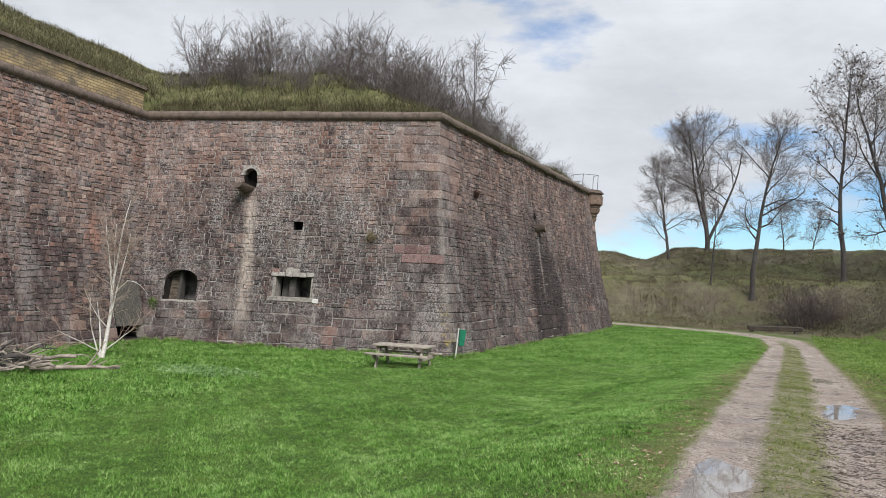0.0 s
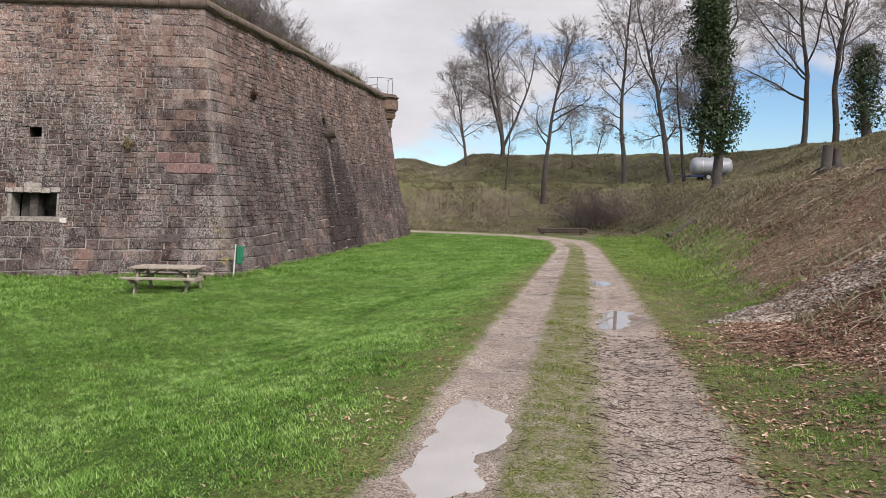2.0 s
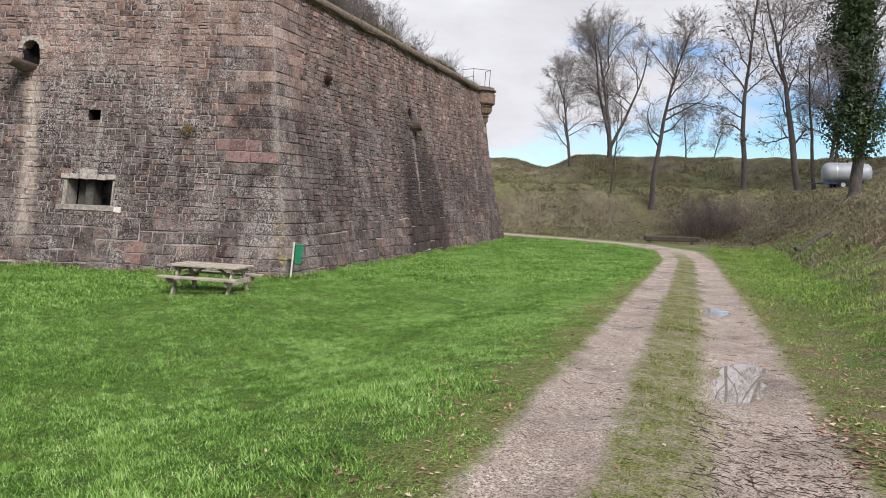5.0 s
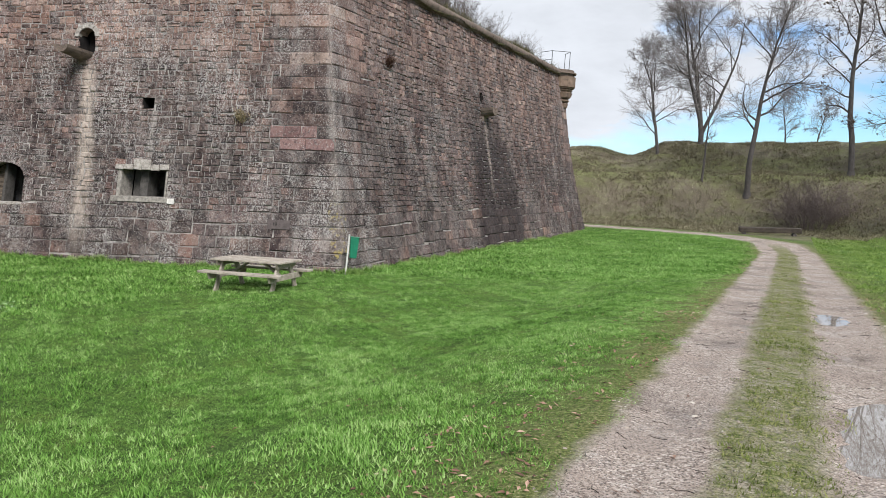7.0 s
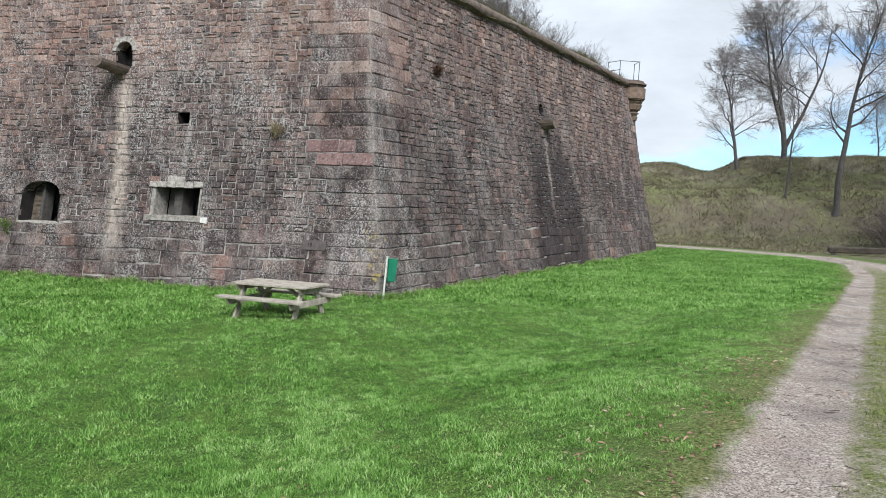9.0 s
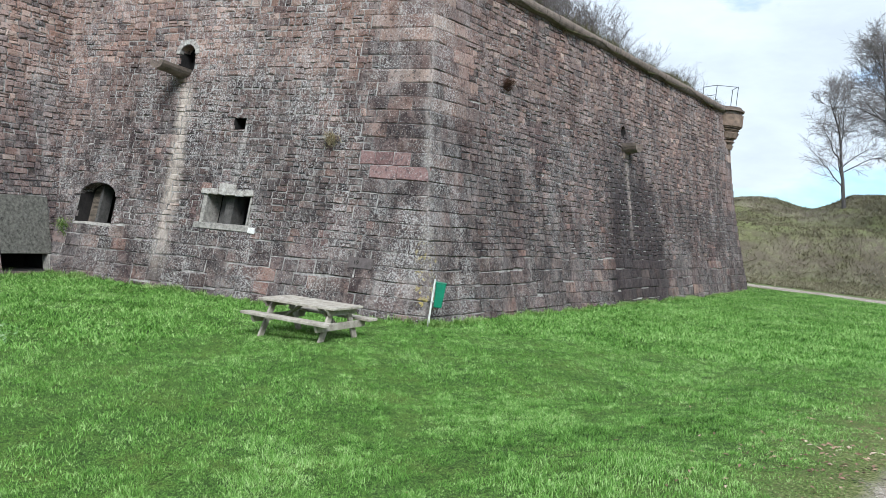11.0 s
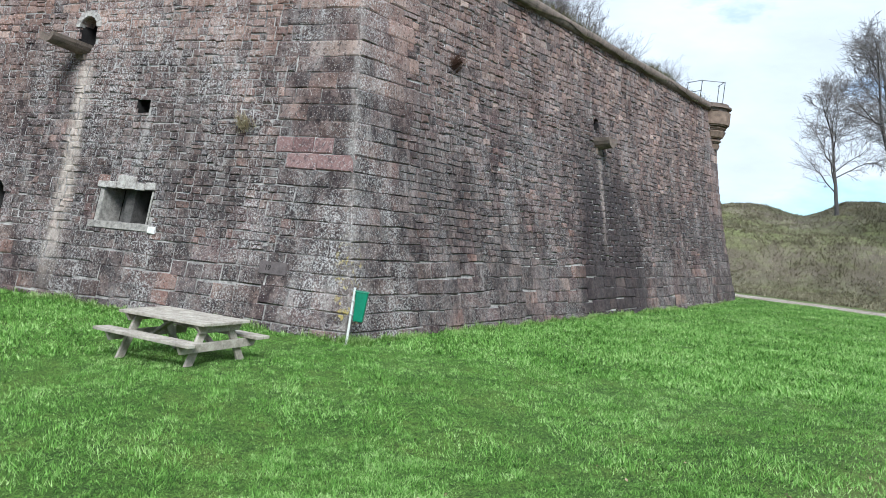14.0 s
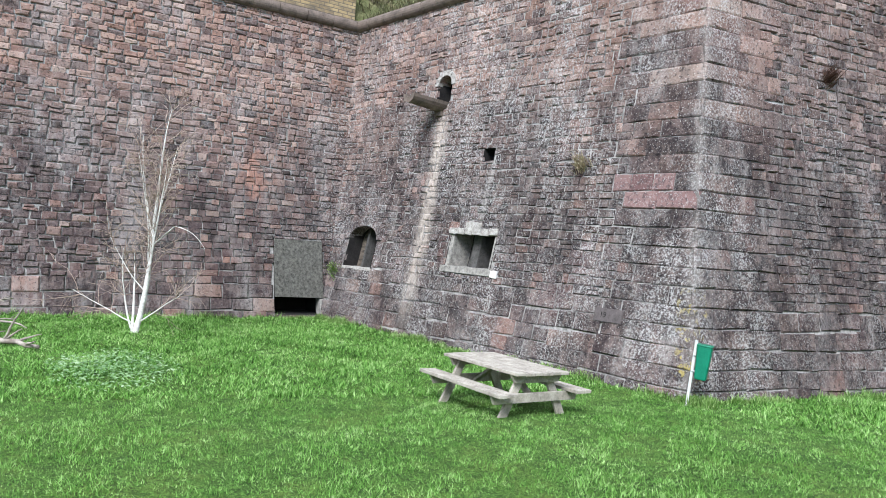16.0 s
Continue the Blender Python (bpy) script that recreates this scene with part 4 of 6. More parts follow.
def water_spout(name, face, u, h, length, width, label, niche=None, dressed=True):
    """Half-round stone gutter that juts out of the wall, with the mouth above it."""
    thing = empty(name, Matrix(), label, "water spout", "stone spouts")
    base = Vector(face.at(u, h)[()])
    out = Vector((*face.n, 0))
    side = Vector((*face.a, 0))
    n, v, f = 10, [], []
    for i, t in enumerate(np.linspace(-0.25, length, 6)):
        k = 1 - 0.16 * max(t, 0) / length
        drop = 0.05 * max(t, 0)
        for r, flip in ((width / 2 * k, 1), (width / 2 * k * 0.5, -1)):
            for j in range(n):
                an = math.pi * (j / (n - 1))
                an = an if flip > 0 else math.pi - an
                p = base + out * t + side * (math.cos(an) * r) + Vector((0, 0, drop - math.sin(an) * r * 0.95))
                v.append(p)
    m = 2 * n
    for i in range(5):
        f += [(i * m + j, i * m + (j + 1) % m, (i + 1) * m + (j + 1) % m, (i + 1) * m + j) for j in range(m)]
    f += [tuple(range(m))[::-1], tuple(range(5 * m, 6 * m))]
    part("gutter", raw("gutter", np.array([tuple(p) for p in v]), f, CORDON), thing, "worn half-round stone trough")
    bm = bmesh.new()
    rot = Matrix((side, out, Vector((0, 0, 1)))).transposed().to_4x4()
    box(bm, (width * 0.5, 0.22, width * 0.3), Matrix.Translation(base + out * 0.02 + Vector((0, 0, -width * 0.52))) @ rot, 0.03)
    part("bracket", bm, thing, mat=CORDON)
    if niche:
        recess("mouth", face, niche, 0.55, DARK, thing, (niche[1] - niche[0]) / 2, "dark round-headed mouth")
        spring = niche[3] - (niche[1] - niche[0]) / 2
        if dressed:
            arch_stones(face, niche[0], niche[1], spring, (niche[1] - niche[0]) / 2, 0.15, 7, "arch_stone", LICHEN, thing, "pale lichen-spotted arch stone")
        corner_fill(face, niche[0], niche[1], spring, (niche[1] - niche[0]) / 2 - 0.02, niche[3], "spandrel", thing)
    return thing


water_spout("water_spout", SOUTH, (NICHE[0] + NICHE[1]) / 2 - 0.05, NICHE[2] + 0.04, 1.2, 0.6, "stone water spout jutting under an arched niche", NICHE)
water_spout("water_spout", EAST, (SLOT[0] + SLOT[1]) / 2 + 0.1, SLOT[2] - 0.3, 0.62, 0.85, "short stone water spout below a small slot", SLOT, False)
hole = empty("putlog_hole", Matrix(), "small square dark hole in the wall", "wall hole")
tagged(hole, kind="structure")
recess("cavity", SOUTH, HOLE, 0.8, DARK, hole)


def closing_slab():
    u0, u1, h0, h1 = SLAB
    d = empty("door_1", Matrix(), "walled-up doorway closed with a pebbled concrete slab", "doorway")
    tagged(d, kind="structure")
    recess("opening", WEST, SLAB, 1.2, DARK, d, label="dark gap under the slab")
    wedge(WEST, (u0, u1, h0 + 0.52, h1), 0.05, -0.15, "slab", ROUGHCAST, d, "rough pebbled concrete slab", 0.01)
    wedge(WEST, (u1 - 0.12, u1 + 0.14, h0 - 0.2, h0 + 0.5), 0.06, -0.3, "side_stone", CONCRETE, d, "pale upright stone")


closing_slab()


# ---- corbelled corner and guard rail ----
def corner_turret():
    c = empty("corner_corbel", Matrix(), "sandstone corbel stack carrying a turret base at the corner", "corbel")
    for i, (z, hgt, r) in enumerate(((5.95, 0.3, 0.3), (6.27, 0.36, 0.5), (6.65, 0.2, 0.58), (6.87, 0.4, 0.82), (7.29, 0.16, 0.86), (7.47, 0.76, 1.02))):
        h = z - Z0
        p = EAST.at(EAST.edge(EAST.hi, h), h)[()]
        bm = bmesh.new()
        bmesh.ops.create_cone(bm, cap_ends=True, segments=14, radius1=r * (0.8 if 0.25 < hgt < 0.5 else 0.98), radius2=r, depth=hgt, matrix=pose(p[0] - 0.25, p[1] - 0.3, z + hgt / 2, 0, 0, 22.5))
        bmesh.ops.bevel(bm, geom=[e for e in bm.edges if abs((e.verts[0].co - e.verts[1].co).z) < 0.01], offset=0.07, segments=3, affect="EDGES")
        part("corbel_stone", bm, c, mat=TAN)
    h = TOP + 0.12
    p = EAST.at(EAST.edge(EAST.hi, h), h)[()]
    bm = bmesh.new()
    bmesh.ops.create_cone(bm, cap_ends=True, segments=16, radius1=1.18, radius2=1.18, depth=0.38, matrix=pose(p[0] - 0.28, p[1] - 0.32, Z0 + h, 0, 0, 11))
    bmesh.ops.bevel(bm, geom=[e for e in bm.edges if abs((e.verts[0].co - e.verts[1].co).z) < 0.01], offset=0.15, segments=4, affect="EDGES")
    part("cap_moulding", bm, c, "rounded dark cap moulding", CORDON)
    r = empty("guard_rail", Matrix.Translation((p[0] - 0.28, p[1] - 0.32, Z0 + h + 0.18)), "thin dark steel guard rail at the wall corner", "railing")
    posts = [(-1.0, -0.45), (-0.15, -0.85), (0.75, -0.1), (0.2, 0.75)]
    for x, y in posts:
        bm = bmesh.new()
        rod(bm, (x, y, 0), (x + 0.04, y, 1.15), 0.02)
        part("post", bm, r, mat=STEEL)
    for z in (1.13, 0.62):
        for a, b in zip(posts[:-1], posts[1:]):
            if z < 1 and a is not posts[0]:
                continue
            bm = bmesh.new()
            rod(bm, (*a, z), (*b, z), 0.018)
            part("rail", bm, r, mat=STEEL)


TAN = simple("tan_weathered_sandstone", (0.09, 0.066, 0.052), (0.28, 0.2, 0.15), 4, 0.92, bump=0.7)
STEEL = simple("dark_weathered_steel", (0.06, 0.065, 0.07), (0.16, 0.17, 0.18), 10, 0.5, 0.5)
corner_turret()


# ---- picnic table ----
def picnic_table():
    t = empty("picnic_table", pose(-11.9, 22.9, -1.4, 0, 0, 8) @ Matrix.Scale(1.07, 4), "weathered grey wooden picnic table with attached benches", "picnic table")
    rng = random.Random(2)
    for i in range(6):
        part("top_plank", boxmesh("top_plank", (1.84 + rng.uniform(-0.015, 0.015), 0.158, 0.045), WOOD, 0.009), t).matrix_basis = pose(rng.uniform(-0.01, 0.01), -0.4125 + i * 0.165, 0.715 + rng.uniform(-0.004, 0.004), 0, rng.uniform(-0.3, 0.3), 0)
    for sgn in (-1, 1):
        for k in (0, 1):
            part("bench_plank", boxmesh("bench_plank", (2.04, 0.138, 0.05), WOOD, 0.009), t).matrix_basis = pose(0, sgn * (0.7 + (k - 0.5) * 0.15), 0.455, 0, rng.uniform(-0.3, 0.3), 0)
    for x in (-0.76, 0.76):
        bm = bmesh.new()
        box(bm, (0.05, 1.62, 0.135), bevel=0.01)
        for v in bm.verts:
            if v.co.z < 0 and abs(v.co.y) > 0.7:
                v.co.y *= 0.93
        part("seat_beam", bm, t, mat=WOOD).matrix_basis = pose(x, 0, 0.362)
        bm = bmesh.new()
        box(bm, (0.05, 0.94, 0.12), bevel=0.01)
        for v in bm.verts:
            if v.co.z < 0:
                v.co.y *= 0.86
        part("top_beam", bm, t, mat=WOOD).matrix_basis = pose(x, 0, 0.632)
        for sgn in (-1, 1):
            bm = bmesh.new()
            box(bm, (0.05, 0.13, 0.84), bevel=0.009)
            part("leg", bm, t, mat=WOOD).matrix_basis = pose(x - math.copysign(0.052, x), sgn * 0.43, 0.3, sgn * 27, 0, 0)
        bm = bmesh.new()
        box(bm, (0.66, 0.1, 0.045), bevel=0.006)
        part("brace", bm, t, mat=WOOD).matrix_basis = pose(x * 0.56, 0, 0.5, 0, math.copysign(33, x), 0)


picnic_table()


# ---- litter bin on a leaning post ----
def litter_bin():
    gz = ground_at(-11.63, 26.6) - 0.03
    b = empty("litter_bin", pose(-11.58, 26.52, gz - 0.05, 0, 4.5, 37), "green plastic litter bin on a pale leaning post", "litter bin")
    bm = bmesh.new()
    rod(bm, (0, 0, -0.1), (0, 0, 1.25), 0.028, 0.026, 10)
    part("post", bm, b, "pale painted steel post", POST_WHITE)
    bm = bmesh.new()
    rod(bm, (0, 0, 1.25), (0, 0, 1.27), 0.03, 0.02, 10)
    part("post_cap", bm, b, mat=GALVANISED)
    bm = bmesh.new()
    box(bm, (0.23, 0.21, 0.62), bevel=0.035, segments=3)
    for v in bm.verts:
        v.co.x *= 1 + 0.12 * v.co.z / 0.28
    top = [f for f in bm.faces if f.normal.z > 0.9 and f.calc_area() > 0.02]
    r = bmesh.ops.inset_region(bm, faces=top, thickness=0.02)
    bmesh.ops.translate(bm, verts=list({v for f in top for v in f.verts}), vec=(0, 0, -0.12))
    part("bin_body", bm, b, mat=GREEN).matrix_basis = pose(0.16, 0.02, 0.9)
    bm = bmesh.new()
    box(bm, (0.27, 0.23, 0.03), bevel=0.012)
    part("rim", bm, b, mat=GREEN).matrix_basis = pose(0.16, 0.02, 1.2)
    for z in (0.72, 1.0):
        bm = bmesh.new()
        box(bm, (0.1, 0.08, 0.025), bevel=0.005)
        part("bracket", bm, b, mat=GALVANISED).matrix_basis = pose(0.03, 0, z)


litter_bin()


# ---- tree builder ----
class Wood:
    """Collects tapered tubes."""

    def __init__(self):
        self.v, self.f, self.n = [], [], 0

    def tube(self, pts, r0, r1, sides):
        pts = np.asarray(pts)
        k = len(pts)
        d = np.gradient(pts, axis=0)
        d /= np.linalg.norm(d, axis=1)[:, None] + 1e-9
        ref = np.array((0.31, 0.95, 0.05)) if abs(d[0][2]) > 0.5 else np.array((0.05, 0.1, 1.0))
        s = np.cross(d, ref)
        s /= np.linalg.norm(s, axis=1)[:, None] + 1e-9
        t = np.cross(d, s)
        an = np.arange(sides) * 2 * math.pi / sides
        r = np.linspace(r0, r1, k)
        ring = pts[:, None] + r[:, None, None] * (np.cos(an)[None, :, None] * s[:, None] + np.sin(an)[None, :, None] * t[:, None])
        self.v.append(ring.reshape(-1, 3))
        i = np.arange(sides)
        j = (i + 1) % sides
        for a in range(k - 1):
            b0, b1 = self.n + a * sides, self.n + (a + 1) * sides
            self.f.append(np.stack([b0 + i, b0 + j, b1 + j, b1 + i], -1))
        self.n += k * sides

    def mesh(self, name, mat, smooth=True):
        return raw(name, np.concatenate(self.v), np.concatenate(self.f), mat, smooth)


def grow(rng, p, d, length, segs, wobble, rise):
    """Points of a wandering limb."""
    pts, p, d = [np.array(p, float)], np.array(p, float), np.array(d, float)
    for i in range(segs):
        d = d + rng.normal(0, wobble, 3) + np.array((0, 0, rise))
        d /= np.linalg.norm(d)
        p = p + d * length / segs
        pts.append(p)
    return np.array(pts), d


def aside(rng, d, angle):
    """A direction that leaves d at that angle."""
    r = rng.normal(0, 1, 3)
    r -= d * (r @ d)
    r /= np.linalg.norm(r) + 1e-9
    return d * math.cos(angle) + r * math.sin(angle)


def leaf_cloud(rng, centres, radii, count, size):
    """Small pointed leaves scattered round centres."""
    k = rng.integers(0, len(centres), count)
    d = rng.normal(0, 1, (count, 3))
    d /= np.linalg.norm(d, axis=1)[:, None]
    p = centres[k] + d * (radii[k] * rng.uniform(0.45, 1.05, count))[:, None]
    a = rng.normal(0, 1, (count, 3))
    a /= np.linalg.norm(a, axis=1)[:, None]
    b = np.cross(a, d)
    b /= np.linalg.norm(b, axis=1)[:, None] + 1e-9
    s = (size * rng.uniform(0.6, 1.3, count))[:, None]
    v = np.stack([p - a * s, p + b * s * 0.6, p + a * s, p - b * s * 0.6], 1).reshape(-1, 3)
    return v, np.arange(count * 4).reshape(-1, 4)


def reach(p, d, centre, radius, half):
    """Distance from p along d to the crown's rounded outline."""
    k = np.array((1 / radius, 1 / radius, 1 / half))
    o, e = (p - centre) * k, d * k
    a, b, c = e @ e, o @ e, o @ o - 1
    return (-b + math.sqrt(max(b * b - a * c, 0.0))) / a if c < 0 else 0.6


def bare_tree(label, seed, tall, radius, clear, limbs, spread, twigs=7, lean=(0, 0), fork=False, group="bare trees on the bank", seeds=0):
    """A leafless tree, its foot at the origin: trunk with crooked limbs, and a rounded crown of fine twigs."""
    rng = np.random.default_rng(seed)
    thing = empty("tree", Matrix(), label, "tree", group)
    wood, fine, tips = Wood(), Wood(), []
    pts, _ = grow(rng, (0, 0, -0.3), (lean[0], lean[1], 1), tall * 0.9, 12, 0.055, 0.03)
    stems = [(pts, radius * 0.8, clear)]
    for k in range(2 if fork else 0):
        p2, _ = grow(rng, pts[1 + k], (lean[0] + (0.42, -0.3)[k], lean[1] - 0.15, 1), tall * 0.72, 10, 0.06, 0.07)
        stems.append((p2, radius * 0.55, clear * 0.8))
    centre = np.array((*(pts[7][:2] * 1.02), tall * (0.5 + clear * 0.42)))
    wide, half = tall * spread, tall * (0.5 - clear * 0.4)
    flare = np.array(pts[:2])
    wood.tube([flare[0], flare[0] * 0.6 + flare[1] * 0.4], radius * 1.25, radius * 0.82, 9)

    def bough(p, d, length, r, level):
        n = (8, 4, 1)[level]
        lp, _ = grow(rng, p, d, length, n, (0.17, 0.2, 0.24)[level], (0.035, 0.02, 0.0)[level])
        (wood if level < 1 else fine).tube(lp, r, max(r * 0.25, 0.006), (5, 3, 3)[level])
        if level == 2:
            tips.append(lp[-1])
            return
        for _ in range(int(7 + length * 2.4) if level == 0 else twigs + 2 + int(length * 2)):
            q = rng.uniform(0.18, 1.0)
            i = min(int(q * n), n - 1)
            base = lp[i] + (lp[i + 1] - lp[i]) * (q * n - i)
            dd = lp[i + 1] - lp[i]
            dd = aside(rng, dd / np.linalg.norm(dd), rng.uniform(0.45, 1.05))
            if level == 0:
                bough(base, dd, min(reach(base, dd, centre, wide, half), length * 0.62) * rng.uniform(0.55, 1.0) + 0.25, max(r * 0.42 * (1.15 - q), 0.016), 1)
            else:
                bough(base, dd, rng.uniform(0.35, 0.95) * (0.6 + length * 0.25), 0.0125, 2)

    for pts, r, cl in stems:
        wood.tube(pts, r, r * 0.14, 8)
        n = len(pts) - 1
        count = limbs if pts is stems[0][0] else limbs // 2 + 2
        for k in range(count):
            t = cl + (0.98 - cl) * ((k + rng.uniform(0, 0.8)) / count) ** 0.85
            i = min(int(t * n), n - 1)
            p = pts[i] * (1 - t * n + i) + pts[i + 1] * (t * n - i)
            d = pts[i + 1] - pts[i]
            d = aside(rng, d / np.linalg.norm(d), rng.uniform(0.55, 1.25) * (1.1 - 0.45 * t))
            bough(p, d, reach(p, d, centre, wide, half) * rng.uniform(0.7, 1.02), r * (1 - 0.8 * t) * rng.uniform(0.3, 0.5) + 0.01, 0)
    part("trunk", wood.mesh("trunk", BARK), thing)
    part("crown", fine.mesh("crown", TWIG), thing, "leafless crown of fine grey-brown twigs", kind="stuff")
    if seeds:
        tips = np.array(tips)
        c = tips[rng.integers(0, len(tips), seeds)]
        v, f = leaf_cloud(rng, c, np.full(seeds, 0.12), seeds * 3, 0.085)
        part("seed_clusters", raw("seed_clusters", v, f, DRYSEED), thing, "hanging dry brown seed clusters", kind="stuff")
    return thing


def plant(thing, x, y, turn=0.0, size=1.0, sink=0.0):
    thing.matrix_basis = pose(x, y, ground_at(x, y) - sink, 0, 0, turn) @ Matrix.Scale(size, 4)
    return thing


def twin(thing, x, y, turn, size, label=""):
    c = copy_thing(thing, pose(x, y, ground_at(x, y), 0, 0, turn) @ Matrix.Scale(size / thing.scale[0], 4))
    if label:
        tagged(c, label)
    return c


DRYSEED = simple("dry_brown_seeds", (0.05, 0.035, 0.025), (0.14, 0.1, 0.07), 3, 0.9, bump=0)
small = plant(bare_tree("slim bare tree leaning on the bank crest", 11, 11.5, 0.22, 0.14, 15, 0.29, 6, (-0.14, 0)), -12.0, 83, 0)
slim = plant(bare_tree("slender bare tree on the bank shelf", 12, 8.5, 0.15, 0.45, 6, 0.2, 4, (0.03, 0)), -7.0, 75, 0)
tall = plant(bare_tree("tall bare tree with crooked spreading limbs", 13, 17, 0.32, 0.3, 16, 0.25, 6, (-0.1, 0)), -3.3, 73.5, 0)
pair = plant(bare_tree("broad bare tree with several upright trunks", 14, 15.5, 0.34, 0.16, 13, 0.29, 6, (-0.01, 0), True), -8.4, 85, 10)
mast = plant(bare_tree("tall slim bare tree with hanging dry seeds", 15, 21, 0.3, 0.16, 17, 0.135, 5, (0.04, 0), seeds=420), 4.0, 74, 0)
slant = plant(bare_tree("tall bare tree with a slanting trunk", 16, 20, 0.36, 0.16, 15, 0.2, 5, (-0.2, 0), seeds=380), 8.0, 72, 0)
twin(slim, 9.2, 73, 120, 1.5, "slender bare tree beside the ivy tree")
twin(slim, 10.2, 72, 250, 1.4, "slender bare tree beside the ivy tree")
plant(bare_tree("large bare tree with a low side limb", 17, 19.5, 0.3, 0.2, 17, 0.36, 6, (-0.01, 0)), 17.9, 68.8, 0)
plant(bare_tree("large bare tree with a stout forked trunk", 18, 21, 0.34, 0.24, 17, 0.34, 6, (0.01, 0)), 20.5, 69.4, 0)
twin(small, 24.5, 66, 60, 1.0, "bare tree behind the bank crest")
twin(pair, 12.5, 88, 80, 0.8, "bare tree behind the bank crest")
twin(small, -1.0, 92, 100, 0.5, "small bare tree behind the bank crest")
twin(small, 1.8, 93, 200, 0.45, "small bare tree behind the bank crest")


def ivy_tree(x, y, tall, seed, label, wide=1.0, clear=1.6, leaves=15000):
    rng = np.random.default_rng(seed)
    t = bare_tree(label, seed, tall, 0.46, 0.3, 12, 0.2, 5, (-0.03, 0))
    plant(t, x, y)
    n = 46
    hs = np.linspace(clear + 0.6, tall * 0.93, n)
    prof = np.interp(hs / tall, (0.1, 0.2, 0.3, 0.42, 0.6, 0.8, 0.95), (1.2, 2.25, 2.3, 1.8, 2.0, 1.9, 1.0)) * wide
    ang = rng.uniform(0, 6.28, n)
    off = rng.uniform(0.1, 0.55, n) * prof
    c = np.stack([np.cos(ang) * off - 0.3 - 0.06 * (hs - 5), np.sin(ang) * off, hs], -1)
    v, f = leaf_cloud(rng, c, prof * rng.uniform(0.45, 0.8, n), leaves, 0.105)
    part("ivy", raw("ivy", v, f, LEAF_IVY), t, "dense dark green ivy leaves")
    return t


ivy_tree(9.4, 57.5, 16.5, 21, "tall tree thickly wrapped in dark ivy", 1.0, 2.7, 24000)
ivy_tree(19.2, 58.5, 6.5, 22, "low ivy-clad tree on the bank crest", 0.75, 0.3, 3500)


# ---- shrubs ----
def shrub(label, seed, tall, wide, stems, mat, twigs=7, name="shrub", group="bare shrubs", splay=0.7):
    """A thicket of bare branching stems that spring from the ground; splay: how far they lean outwards."""
    rng = np.random.default_rng(seed)
    t = empty(name, Matrix(), label, "shrub", group)
    wood, fine = Wood(), Wood()
    for _ in range(stems):
        r, an = wide * 0.5 * math.sqrt(rng.uniform(0, 1)), rng.uniform(0, 6.28)
        lean = r / (wide * 0.5) * splay * rng.uniform(0.4, 1.1)
        base = (math.cos(an) * r * 0.75, math.sin(an) * r * 0.75, -0.2)
        d = np.array((math.cos(an) * lean, math.sin(an) * lean, 1.0))
        lp, _ = grow(rng, base, d / np.linalg.norm(d), tall * rng.uniform(0.45, 1.05) / math.sqrt(1 + lean * lean), 6, 0.13, 0.02)
        wood.tube(lp, 0.02, 0.006, 3)
        for _ in range(twigs):
            q = rng.uniform(0.2, 1)
            i = min(int(q * 6), 5)
            b = lp[i] + (lp[i + 1] - lp[i]) * (q * 6 - i)
            dd = lp[i + 1] - lp[i]
            bl = tall * rng.uniform(0.14, 0.3)
            bp, bd = grow(rng, b, aside(rng, dd / np.linalg.norm(dd), rng.uniform(0.4, 1.0)), bl, 3, 0.2, 0.02)
            fine.tube(bp, 0.01, 0.005, 3)
            for k in range(2):
                e = aside(rng, bd, rng.uniform(0.4, 1.0))
                p = bp[1 + k % 3]
                fine.tube(np.array([p, p + e * bl * rng.uniform(0.25, 0.6)]), 0.007, 0.004, 3)
    part("stem_thicket", wood.mesh("stem_thicket", mat), t, kind="stuff")
    part("twig_thicket", fine.mesh("twig_thicket", mat), t, kind="stuff")
    return t


SHRUBWOOD = simple("grey_brown_shrub_twigs", (0.07, 0.058, 0.053), (0.23, 0.2, 0.19), 1.3, 0.9, bump=0)
DARKTWIG = simple("dark_shrub_twigs", (0.1, 0.08, 0.075), (0.25, 0.2, 0.185), 2, 0.9, bump=0)
plant(shrub("dense dark leafless shrub at the foot of the bank", 31, 3.9, 4.2, 120, DARKTWIG, 9, splay=0.95), 1.4, 68.2)
kinds = [shrub("bare thicket shrub on the rampart", 32, 2.9, 2.4, 28, SHRUBWOOD, 8, group="rampart shrubs"),
         shrub("bare thicket shrub on the rampart", 33, 2.2, 2.8, 36, SHRUBWOOD, 7, group="rampart shrubs", splay=1.0),
         shrub("tall thin bare shrub on the rampart", 34, 3.7, 2.0, 16, SHRUBWOOD, 13, group="rampart shrubs", splay=0.5)]


def rampart_at(x, y):
    return float(rampart_height(np.array([x]), np.array([y]))[0][0])


